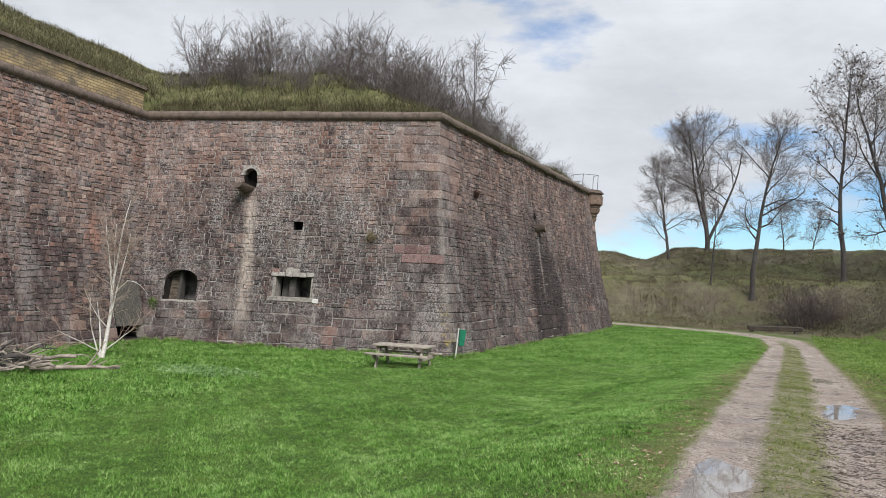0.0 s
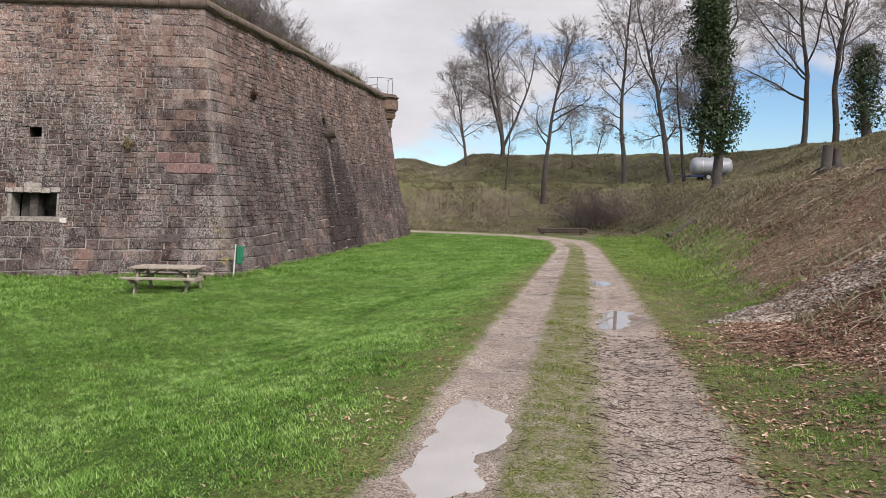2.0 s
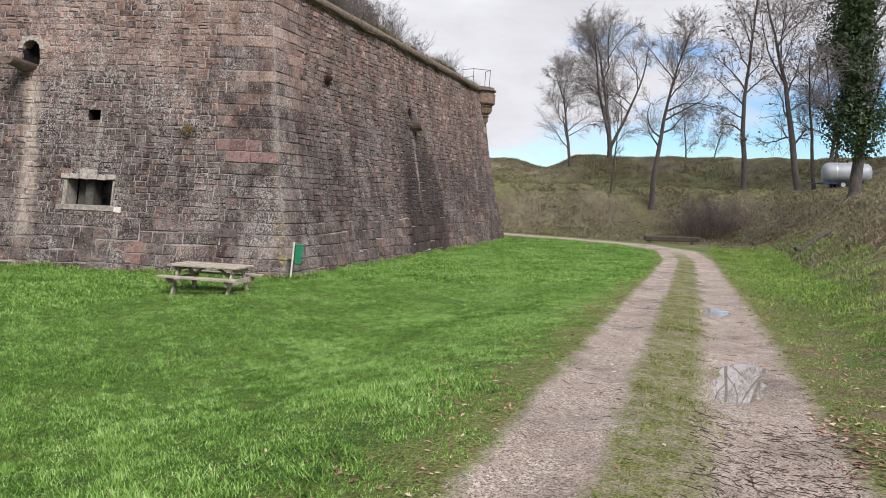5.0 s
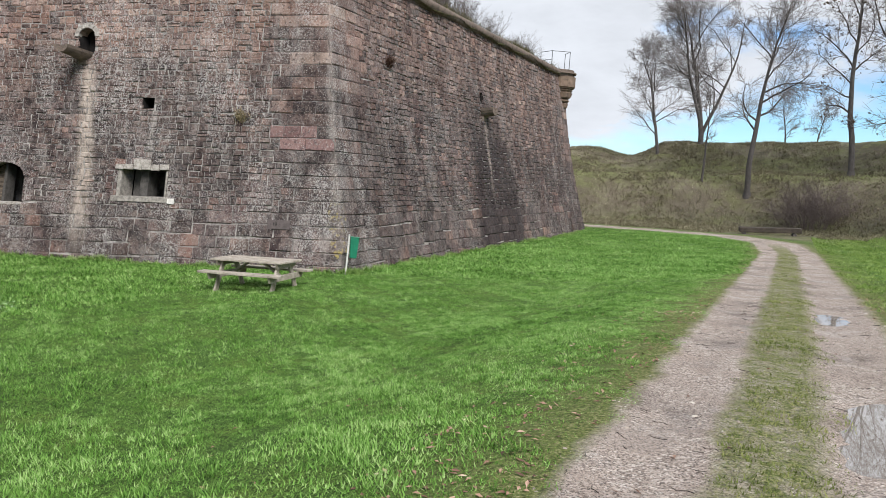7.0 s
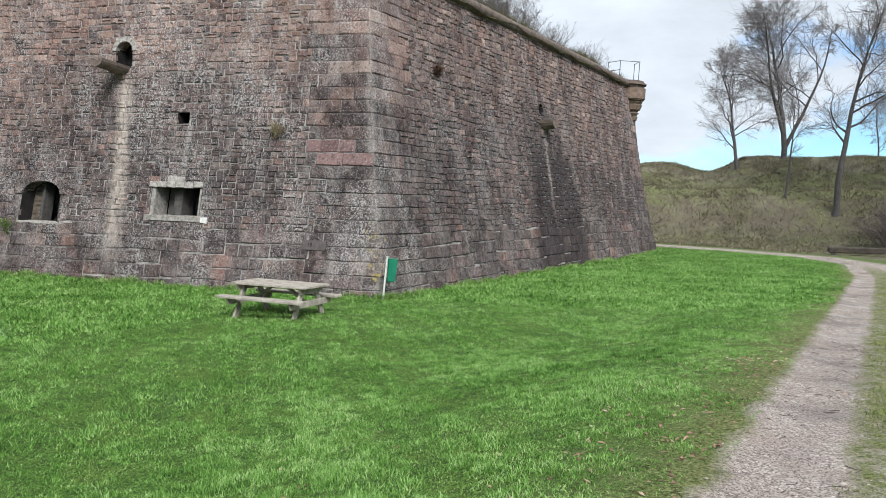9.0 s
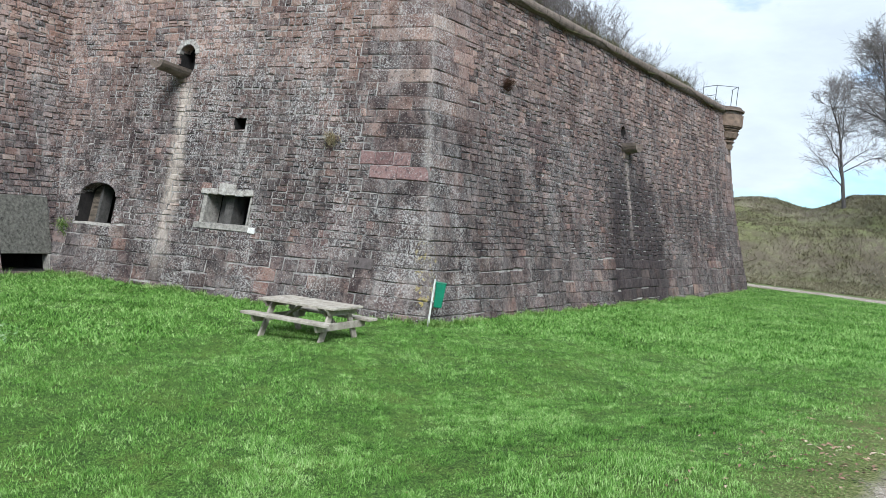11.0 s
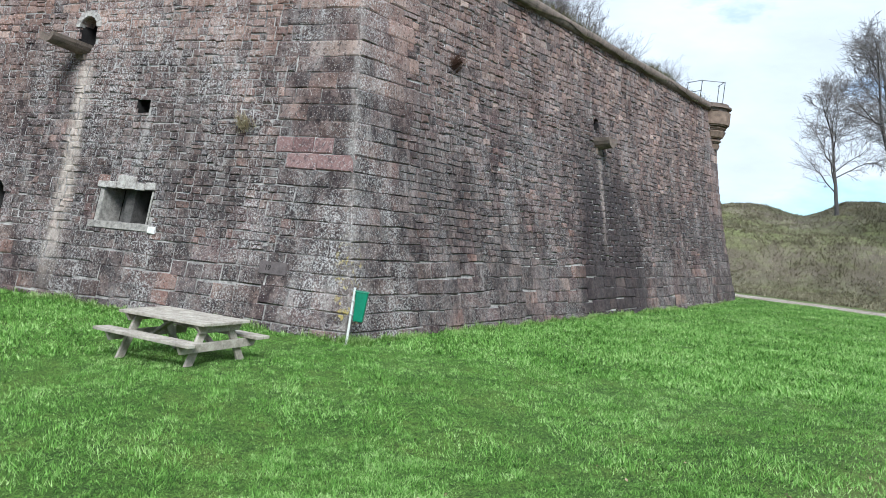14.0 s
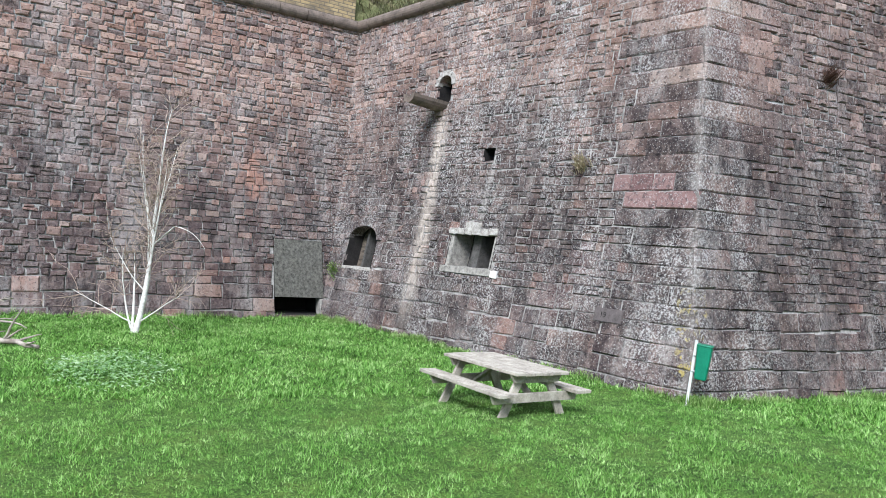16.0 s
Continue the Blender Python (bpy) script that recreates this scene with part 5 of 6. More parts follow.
rs = random.Random(8)
spots = []
for i in range(26):
    spots.append((-28.8 + i * 0.56 + rs.uniform(-0.5, 0.5), 30.2 + i * 0.15 + rs.uniform(-1.6, 2.6)))
for i in range(30):
    spots.append((-16.6 + rs.uniform(-1.8, 1.3), 31 + i * 0.8 + rs.uniform(-0.4, 0.4)))
for i in range(10):
    spots.append((-19.5 + rs.uniform(-1, 1), 33 + i * 1.7))
for i in range(16):
    spots.append((-28.0 + i * 0.7 + rs.uniform(-0.4, 0.4), 28.6 + i * 0.17 + rs.uniform(-0.5, 0.6)))
for i, (x, y) in enumerate(spots):
    k = kinds[i % 3] if i % 5 else kinds[2]
    size = rs.uniform(0.7, 1.0) * (0.62 if y > 47 else 0.78 if y > 36 else 0.5 if i > 65 else 1.0)
    m = pose(x, y, rampart_at(x, y) - 0.05, 0, 0, rs.uniform(0, 360)) @ Matrix.Scale(size, 4)
    if i < 3:
        kinds[i].matrix_basis = m
    else:
        copy_thing(k, m @ Matrix.Scale(1 / k.scale[0], 4))


sapling = bare_tree("slender bare sapling among the rampart shrubs", 45, 5.8, 0.05, 0.1, 5, 0.16, 1, (0.02, 0), True, "rampart shrubs")
sapling.matrix_basis = pose(-16.0, 37.6, rampart_at(-16.0, 37.6) - 0.1)


# ---- young birch by the west wall ----
def birch():
    rng = np.random.default_rng(41)
    t = empty("birch_tree", pose(-20.35, 17.9, ground_at(-20.35, 17.9)), "young multi-stemmed birch with white bark, leafless", "tree")
    wood, fine = Wood(), Wood()
    # right of the view is up along the wall, so the stems fan out mostly along it
    ax = np.array((0.35, 0.94, 0))

    def stem(base, slant, across, tall, r, bend, twigs):
        d = ax * slant + np.array((0.94, -0.35, 0)) * across + np.array((0, 0, 1.0))
        p, _ = grow(rng, base, d / np.linalg.norm(d), tall, 10, 0.045, bend)
        wood.tube(p, r, 0.007, 7)
        for _ in range(twigs):
            q = rng.uniform(0.25, 1)
            i = min(int(q * 10), 9)
            b = p[i] + (p[i + 1] - p[i]) * (q * 10 - i)
            dd = p[i + 1] - p[i]
            bp, _ = grow(rng, b, aside(rng, dd / np.linalg.norm(dd), rng.uniform(0.4, 0.95)), rng.uniform(0.35, 1.1), 5, 0.14, -0.02)
            fine.tube(bp, 0.009, 0.005, 3)
            for _ in range(6):
                w = rng.uniform(0.2, 1)
                j = min(int(w * 5), 4)
                bb = bp[j] + (bp[j + 1] - bp[j]) * (w * 5 - j)
                e = bp[j + 1] - bp[j]
                tp, _ = grow(rng, bb, aside(rng, e / np.linalg.norm(e), 0.8), rng.uniform(0.15, 0.5), 3, 0.15, -0.06)
                fine.tube(tp, 0.0055, 0.003, 3)
        return p

    main = stem((0, 0, -0.1), 0.2, 0.0, 5.4, 0.075, 0.01, 34)
    stem(main[2], 0.06, 0.1, 3.2, 0.036, 0.05, 24)
    stem(main[4], -0.22, 0.05, 2.6, 0.026, 0.1, 14)
    stem(main[4], 0.1, -0.1, 2.5, 0.026, 0.05, 14)
    stem(main[3], -0.1, 0.1, 2.7, 0.024, 0.05, 20)
    stem((-0.02, -0.05, 0), -0.06, 0.08, 1.9, 0.04, 0.0, 6)
    stem((-0.03, -0.08, 0.1), -0.4, 0.0, 1.9, 0.026, 0.1, 10)
    stem((0, 0, 0.2), 1.7, 0.1, 1.3, 0.02, 0.02, 8)
    stem((0, 0, 0.2), -2.4, 0.2, 1.6, 0.018, 0.0, 8)
    stem(main[2], -1.2, 0.1, 1.5, 0.016, 0.03, 9)
    arch = np.concatenate([grow(rng, main[4], ax * 0.7 + np.array((0, 0, 0.7)), 0.7, 5, 0.04, -0.02)[0]])
    hang, _ = grow(rng, arch[-1], ax * 0.8 + np.array((0, 0, 0.15)), 0.9, 6, 0.05, -0.25)
    wood.tube(np.concatenate([arch, hang[1:]]), 0.02, 0.006, 5)
    part("trunk", wood.mesh("trunk", BIRCH), t, "white birch stems")
    part("twig_thicket", fine.mesh("twig_thicket", RUSTY_TWIG), t, "pale russet fine twigs", kind="stuff")


birch()


# ---- driftwood-like heap of dead wood ----
def dead_branch(label, seed, a, b, r, forks=3, name="dead_branch", group="heap of dead wood", mat=None, category="branch"):
    rng = np.random.default_rng(seed)
    a, b = np.array(a, float), np.array(b, float)
    t = empty(name, Matrix(), label, category, group)
    w = Wood()
    n = 8
    line = a + (b - a) * np.linspace(0, 1, n)[:, None] + rng.normal(0, r * 0.55, (n, 3)) * np.array((1, 1, 0.5))
    w.tube(line, r, r * 0.55, 8)
    w.tube([line[0] - (b - a) * 0.004, line[0]], r * 0.2, r, 8)
    w.tube([line[-1], line[-1] + (b - a) * 0.01], r * 0.55, r * 0.1, 8)
    for _ in range(forks):
        k = rng.integers(2, n - 1)
        d = aside(rng, (b - a) / np.linalg.norm(b - a), rng.uniform(0.5, 1.0))
        d[2] = abs(d[2]) * 0.6
        p, _ = grow(rng, line[k], d, np.linalg.norm(b - a) * rng.uniform(0.18, 0.4), 5, 0.12, -0.02)
        w.tube(p, r * 0.45, r * 0.12, 6)
    part("limb", w.mesh("limb", mat or DEADWOOD), t)
    return t


g0 = -1.36
dead_branch("long bleached forked log lying on the grass", 51, (-18.9, 14.3, g0 + 0.1), (-17.55, 16.1, g0 + 0.08), 0.075, 5)
dead_branch("bleached dead trunk in the wood heap", 52, (-19.9, 13.9, g0 + 0.16), (-17.9, 14.3, g0 + 0.2), 0.085, 5)
dead_branch("bleached dead trunk in the wood heap", 53, (-20.8, 14.4, g0 + 0.25), (-18.3, 15.2, g0 + 0.36), 0.08, 5)
dead_branch("dark rotten trunk in the wood heap", 54, (-20.3, 12.6, g0 + 0.2), (-19.0, 14.9, g0 + 0.18), 0.13, 4, mat=BARK)
dead_branch("dark rotten trunk in the wood heap", 55, (-20.8, 13.1, g0 + 0.36), (-18.8, 14.2, g0 + 0.4), 0.12, 4, mat=BARK)
for i in range(44):
    r2 = random.Random(60 + i)
    x, y, an = -19.5 + r2.uniform(-1.6, 1.2), 13.8 + r2.uniform(-1.2, 1.1), r2.uniform(0, 6.28)
    l = r2.uniform(0.5, 1.3)
    z = g0 + r2.uniform(0.1, 0.6)
    dark = i % 3 == 0
    dead_branch("dark broken branch on the wood heap" if dark else "bleached broken branch on the wood heap", 70 + i, (x, y, z), (x + math.cos(an) * l, y + math.sin(an) * l, z + r2.uniform(-0.1, 0.25)), r2.uniform(0.014, 0.042), 4, mat=BARK if dark else None)


# ---- squared timber at the bend of the track ----
OLDLOG = simple("old_dark_timber", (0.014, 0.012, 0.01), (0.1, 0.082, 0.066), 4, 0.9)


def timber():
    z = max(ground_at(-2.6, 58.6), ground_at(0.5, 59.2)) - 0.04
    t = empty("timber_bench", pose(-1.1, 58.9, z, 0, 0, 10), "long weathered split-log bench beside the track", "bench")
    bm = bmesh.new()
    box(bm, (3.6, 0.6, 0.3), bevel=0.06, segments=3)
    for v in bm.verts:
        v.co.z += 0.03 * math.sin(v.co.x * 2.1) + (0.03 if v.co.y > 0 else 0)
    part("beam", bm, t, mat=OLDLOG).matrix_basis = pose(0, 0, 0.34, 0, -1.6, 0)
    for x in (-1.5, 1.4):
        bm = bmesh.new()
        rod(bm, (x, -0.25, 0.1), (x, 0.25, 0.1), 0.12, 0.11, 10)
        part("support", bm, t, mat=BARK)


timber()


# ---- water tank trailer on the bank ----
def tank_trailer():
    x, y = 11.1, 71
    z = ground_at(x, y)
    t = empty("tank_trailer", pose(x, y, z, 0, 0, 4), "grey steel water tank on a blue wheeled trailer", "tank trailer")
    bm = bmesh.new()
    rings = [(-1.75, 0.25), (-1.66, 0.55), (-1.45, 0.74), (-1.2, 0.78), (1.2, 0.78), (1.45, 0.74), (1.66, 0.55), (1.75, 0.25)]
    prev = None
    for rx, rr in rings:
        ring = [bm.verts.new((rx, math.cos(a) * rr, 1.25 + math.sin(a) * rr)) for a in np.linspace(0, 2 * math.pi, 24, endpoint=False)]
        if prev:
            for i in range(24):
                bm.faces.new((prev[i], prev[(i + 1) % 24], ring[(i + 1) % 24], ring[i]))
        else:
            bm.faces.new(ring)
        prev = ring
    bm.faces.new(prev)
    body = part("tank", bm, t, mat=TANK)
    body.data.shade_smooth()
    for xx in (-0.8, 0.8):
        bm = bmesh.new()
        bmesh.ops.create_cone(bm, cap_ends=False, segments=24, radius1=0.8, radius2=0.8, depth=0.09, matrix=pose(xx, 0, 1.25, 0, 90, 0))
        part("strap", bm, body, mat=GALVANISED)
    bm = bmesh.new()
    rod(bm, (0.1, 0, 2.0), (0.1, 0, 2.12), 0.24, 0.24, 16)
    part("hatch", bm, body, mat=TANK)
    for yy in (-0.5, 0.5):
        part("chassis_beam", boxmesh("chassis_beam", (3.6, 0.1, 0.14), BLUE, 0.01), t).matrix_basis = pose(0, yy, 0.42)
    for xx in (-1.1, 1.1):
        part("cross_beam", boxmesh("cross_beam", (0.12, 1.1, 0.3), BLUE, 0.01), t).matrix_basis = pose(xx, 0, 0.52)
    part("drawbar", boxmesh("drawbar", (1.1, 0.1, 0.1), BLUE, 0.01), t).matrix_basis = pose(-2.2, 0, 0.4, 0, 4, 0)
    for xx in (-0.35, 0.55):
        for yy in (-0.75, 0.75):
            bm = bmesh.new()
            bmesh.ops.create_cone(bm, cap_ends=True, segments=20, radius1=0.33, radius2=0.33, depth=0.2, matrix=pose(xx, yy, 0.33, 90, 0, 0))
            bmesh.ops.bevel(bm, geom=bm.edges[:], offset=0.03, segments=2, affect="EDGES")
            wh = part("wheel", bm, t, mat=RUBBER)
            bm = bmesh.new()
            rod(bm, (xx, yy - 0.11, 0.33), (xx, yy + 0.11, 0.33), 0.17, 0.17, 14)
            part("rim", bm, wh, mat=GALVANISED)


tank_trailer()


# ---- stumps, dead wood and stones on the near bank ----
def stump(x, y, tall, r, seed):
    rng = np.random.default_rng(seed)
    t = empty("tree_stump", pose(x, y, ground_at(x, y) - 0.1), "sawn tree stump on the littered bank", "stump", "stumps")
    w = Wood()
    w.tube([(0, 0, 0), (0, 0, 0.15), (0.03, 0, tall)], r * 1.4, r, 10)
    part("trunk", w.mesh("trunk", BARK), t)
    bm = bmesh.new()
    bmesh.ops.create_circle(bm, cap_ends=True, segments=10, radius=r, matrix=pose(0.03, 0, tall, 6, 4, 0))
    part("cut_face", bm, t, "pale sawn face", DEADWOOD)
    w = Wood()
    for k in range(5):
        an = k * 1.26 + rng.uniform(0, 0.6)
        p, _ = grow(rng, (math.cos(an) * r * 0.7, math.sin(an) * r * 0.7, 0.22), (math.cos(an), math.sin(an), -0.25), 0.5, 4, 0.15, -0.05)
        w.tube(p, r * 0.35, 0.02, 6)
    part("roots", w.mesh("roots", BARK), t)


for x, y, tl, r, sd in ((9.0, 32.3, 1.05, 0.17, 1), (9.4, 32.5, 0.85, 0.14, 2), (7.2, 20.5, 0.35, 0.13, 3)):
    stump(x, y, tl, r, sd)
BRANCH = simple("grey_fallen_wood", (0.09, 0.07, 0.055), (0.34, 0.28, 0.23), 5, 0.9)
rb = random.Random(12)
for i in range(46):
    y = rb.uniform(6, 44)
    foot = float(np.interp(y, FOOT_LINE[:, 1][:6], FOOT_LINE[:, 0][:6]))
    x = foot + rb.uniform(0.9, 6.5)
    an, l = rb.uniform(0, 6.28), rb.uniform(0.35, 1.3)
    x2, y2 = x + math.cos(an) * l, y + math.sin(an) * l
    if x2 < foot + 0.5:
        continue
    r = rb.uniform(0.008, 0.022) * (1 + (i % 11 == 0) * 1.2)
    dead_branch("fallen grey branch on the leaf-littered bank", 100 + i, (x, y, ground_at(x, y) + r), (x2, y2, ground_at(x2, y2) + r), r, 2, "fallen_branch", "fallen branches", BRANCH)
dead_branch("short thick log on the bank", 160, (5.2, 46.5, ground_at(5.2, 46.5) + 0.12), (6.6, 47.2, ground_at(6.6, 47.2) + 0.12), 0.17, 1, "fallen_branch", "fallen branches", BARK)


# ---- small ground cover ----
def leafy(name, stops, rough=0.6, translucent=0.35):
    """Thin leaves: colour by leaf, a little light shining through."""
    m = Nodes(name, rough, 0, 0.25)
    r = m.random(True)
    wide, close = m.ramp(m.noise(0.7, 4, 0.6), 0.32, 0.68), m.ramp(m.noise(6.5, 4, 0.65), 0.36, 0.64)
    v = m.math("ADD", m.math("MULTIPLY", r, 0.44), m.math("ADD", m.math("MULTIPLY", wide, 0.24), m.math("MULTIPLY", close, 0.32)))
    c = m.colours(v, stops)
    m.done(c)
    if translucent:
        tr = m.t.nodes.new("ShaderNodeBsdfTranslucent")
        m.link(c, tr.inputs[0])
        mx = m.t.nodes.new("ShaderNodeMixShader")
        mx.inputs[0].default_value = translucent
        m.link(m.bsdf.outputs[0], mx.inputs[1])
        m.link(tr.outputs[0], mx.inputs[2])
        m.link(mx.outputs[0], m.t.nodes["Material Output"].inputs[0])
    return m.mat


BLADE = leafy("grass_blades", [(0.16, (0.022, 0.06, 0.01)), (0.36, (0.105, 0.24, 0.035)), (0.58, (0.225, 0.43, 0.09)), (0.82, (0.48, 0.65, 0.27))])
VERGE = leafy("verge_grass_blades", [(0.16, (0.05, 0.075, 0.014)), (0.4, (0.13, 0.23, 0.04)), (0.62, (0.26, 0.4, 0.09)), (0.84, (0.5, 0.58, 0.24))])
DRYBLADE = leafy("dry_grass_blades", [(0.15, (0.12, 0.105, 0.075)), (0.4, (0.26, 0.225, 0.16)), (0.6, (0.18, 0.215, 0.1)), (0.85, (0.46, 0.41, 0.31))])
BANKBLADE = leafy("olive_bank_tufts", [(0.16, (0.07, 0.057, 0.042)), (0.36, (0.18, 0.148, 0.105)), (0.52, (0.175, 0.18, 0.09)), (0.68, (0.32, 0.28, 0.19)), (0.86, (0.5, 0.44, 0.33))])
LITTER = leafy("dead_leaves", [(0.15, (0.05, 0.031, 0.024)), (0.4, (0.2, 0.11, 0.078)), (0.65, (0.42, 0.27, 0.195)), (0.85, (0.7, 0.57, 0.46))], 0.7, 0.1)
PEBBLE = leafy("pebbles", [(0.15, (0.1, 0.085, 0.075)), (0.45, (0.26, 0.22, 0.19)), (0.7, (0.38, 0.33, 0.28)), (0.85, (0.58, 0.54, 0.48))], 0.75, 0)
WETTWIG = leafy("wet_twigs", [(0.15, (0.02, 0.015, 0.013)), (0.5, (0.05, 0.037, 0.032)), (0.85, (0.13, 0.095, 0.075))], 0.6, 0)
G = np.random.default_rng(77)


def scatter(x0, x1, y0, y1, density, keep=None):
    n = int((x1 - x0) * (y1 - y0) * density)
    x, y = G.uniform(x0, x1, n), G.uniform(y0, y1, n)
    if keep is not None:
        k = keep(x, y)
        x, y = x[k], y[k]
    return x, y


def clump(x, y):
    """Where grass grows tall, 0..1."""
    return np.clip(0.5 + 0.35 * wavy(x, y, 2.3, 11) + 0.5 * wavy(x, y, 7.1, 12) + 0.45 * wavy(x, y, 17.0, 13), 0, 1)


def blades(x, y, z, tall, wide, bend, fine):
    """Grass blades as bent strips (fine) or single points."""
    n = len(x)
    an = G.uniform(0, 2 * math.pi, n)
    d = np.stack([np.cos(an), np.sin(an), np.zeros(n)], -1)
    s = np.stack([-d[:, 1], d[:, 0], d[:, 2]], -1) * (wide * G.uniform(0.7, 1.3, n))[:, None]
    p = np.stack([x, y, z - 0.008], -1)
    up = np.stack([np.zeros(n), np.zeros(n), tall], -1)
    b = (bend * G.uniform(0.2, 1.4, n) * tall)[:, None]
    tip = p + up * 0.95 + d * b
    if not fine:
        v = np.stack([p - s, p + s, tip], 1).reshape(-1, 3)
        return v, np.arange(3 * n).reshape(-1, 3)
    mid = p + up * 0.6 + d * b * 0.35
    v = np.stack([p - s, p + s, mid - s * 0.8, mid + s * 0.8, tip], 1).reshape(-1, 3)
    f = np.array([(0, 1, 3), (0, 3, 2), (2, 3, 4)])
    return v, (f[None] + 5 * np.arange(n)[:, None, None]).reshape(-1, 3)


def on_lawn(x, y):
    lat, _ = signed_distance(x, y, PATH_LINE)
    s, _ = signed_distance(x, y, FOOT_LINE)
    w = 0.22 * wavy(x, y, 3.3, 20) + 0.12 * wavy(x, y, 9.0, 21)
    inside = (SOUTH.n[0] * (x - SOUTH.o[0]) + SOUTH.n[1] * (y - SOUTH.o[1]) > -0.02) | (x > EAST.o[0] - 0.02)
    inside &= (WEST.n[0] * (x - WEST.o[0]) + WEST.n[1] * (y - WEST.o[1]) > -0.02)
    thin = G.uniform(0, 1, x.shape) < np.clip((-lat - 0.98 + w * 1.3) / 0.5, 0, 1) * (0.62 + 0.38 * clump(x, y))
    return inside & thin & (s < 0.3)


def grass(name, regions, label, mat, keep, tall, wide, fine, bend=1.15):
    vs, fs, n = [], [], 0
    for x0, x1, y0, y1, dens in regions:
        x, y = scatter(x0, x1, y0, y1, dens, keep)
        lat, _ = signed_distance(x, y, PATH_LINE)
        h = tall * (0.42 + 0.93 * clump(x, y) ** 1.2) * G.uniform(0.55, 1.25, len(x)) * np.clip(0.45 + (np.abs(lat) - 1.1) * 0.35, 0.45, 1)
        v, f = blades(x, y, height(x, y), h, wide * (1 if fine else 1.5), bend, fine)
        vs.append(v)
        fs.append(f + n)
        n += len(v)
    ob = part(name, raw(name, np.concatenate(vs), np.concatenate(fs), mat))
    return tagged(ob, label, "grass", kind="stuff")


grass("grass", [(-6.5, -0.9, 13, 21, 4300)], "lush green meadow grass in clumps", BLADE, on_lawn, 0.043, 0.0027, True)
grass("grass", [(-13, -6.5, 6, 27, 1500), (-6.5, -0.9, 2, 13, 2500), (-6.5, -1.0, 21, 34, 1500)], "lush green meadow grass in clumps", BLADE, on_lawn, 0.052, 0.0036, False)
grass("grass", [(-16, -0.9, -8, 2, 420), (-24, -13, -4, 8, 300), (-13, -6.5, -2, 4, 900)], "lush green meadow grass in clumps", BLADE, on_lawn, 0.08, 0.008, False)
grass("grass", [(-24.6, -13, 8, 28, 800), (-12, -1.0, 27, 40, 800), (-12, 3.5, 40, 56, 380)], "lush green meadow grass in clumps", BLADE, on_lawn, 0.085, 0.0085, False)


def wall_foot(x, y):
    """A ragged strip along the foot of the walls."""
    ds = SOUTH.n[0] * (x - SOUTH.o[0]) + SOUTH.n[1] * (y - SOUTH.o[1])
    dw = WEST.n[0] * (x - WEST.o[0]) + WEST.n[1] * (y - WEST.o[1])
    d = np.where(x < EAST.o[0], np.minimum(ds, dw), np.where(y < EAST.o[1], ds, x - EAST.o[0]))
    wide = 0.3 + 0.28 * wavy(x, y, 1.9, 52) + 0.15 * wavy(x, y, 5.0, 53)
    return on_lawn(x, y) & (d > 0) & (d < np.maximum(wide, 0.06))


FOOTBLADE = leafy("pale_wall_foot_grass", [(0.16, (0.05, 0.11, 0.02)), (0.4, (0.16, 0.29, 0.06)), (0.62, (0.31, 0.46, 0.14)), (0.84, (0.56, 0.66, 0.34))])
grass("wall_foot_grass", [(-24.8, -11.3, 23, 28, 1500), (-11.9, -11.0, 26.5, 54, 1500), (-24.8, -22, 8, 24, 700)], "longer pale grass and weeds along the wall foot", FOOTBLADE, wall_foot, 0.17, 0.008, False, 0.8)


def on_verge(x, y):
    lat, _ = signed_distance(x, y, PATH_LINE)
    s, _ = signed_distance(x, y, FOOT_LINE)
    patch = 0.5 + 0.5 * wavy(x, y, 1.3, 23) + 0.25 * wavy(x, y, 4.0, 24)
    w = 0.15 * wavy(x, y, 3.3, 20)
    edge = np.interp(y, (4, 9, 14, 25, 40), (1.0, 0.7, 1.3, 2.4, 2.6))
    free = np.where(y < 22, x < bare_line(y) + 2.5 * w + 0.2 * wavy(x, y, 6.0, 25), s < edge + w * 3)
    thin = np.where(y < 10.6, 0.55 + 0.6 * wavy(x, y, 2.6, 22), 0.8 + 0.5 * wavy(x, y, 2.9, 36))
    return (lat > 1.2 + w) & free & (G.uniform(0, 1, x.shape) < thin * (0.25 + 0.75 * patch) * np.clip((lat - 0.95) / 0.5, 0.1, 1))


grass("grass", [(1.2, 4.0, 3, 10.6, 6000), (1.2, 4.5, 10.6, 20, 2400)], "green verge grass beside the track", VERGE, on_verge, 0.06, 0.0028, True)
grass("grass", [(1.2, 7, 20, 58, 700)], "green verge grass beside the track", VERGE, on_verge, 0.09, 0.007, False)


def on_middle(x, y):
    lat, _ = signed_distance(x, y, PATH_LINE)
    w = 0.1 * wavy(x, y, 4.3, 26) + 0.06 * wavy(x, y, 11.0, 27)
    patch = 0.55 + 0.5 * wavy(x, y, 2.1, 28) + 0.3 * wavy(x, y, 7.0, 29)
    return (np.abs(lat + 0.06) < 0.36 + w) & (G.uniform(0, 1, x.shape) < patch * np.interp(y, (4, 12, 20), (0.4, 0.8, 1)))


grass("grass", [(-0.8, 0.8, 3, 22, 3000), (-0.8, 0.8, 22, 42, 1200)], "short trodden grass between the wheel tracks", leafy("trodden_grass", [(0.15, (0.08, 0.105, 0.025)), (0.5, (0.19, 0.235, 0.06)), (0.85, (0.36, 0.36, 0.14))]), on_middle, 0.07, 0.0038, False)


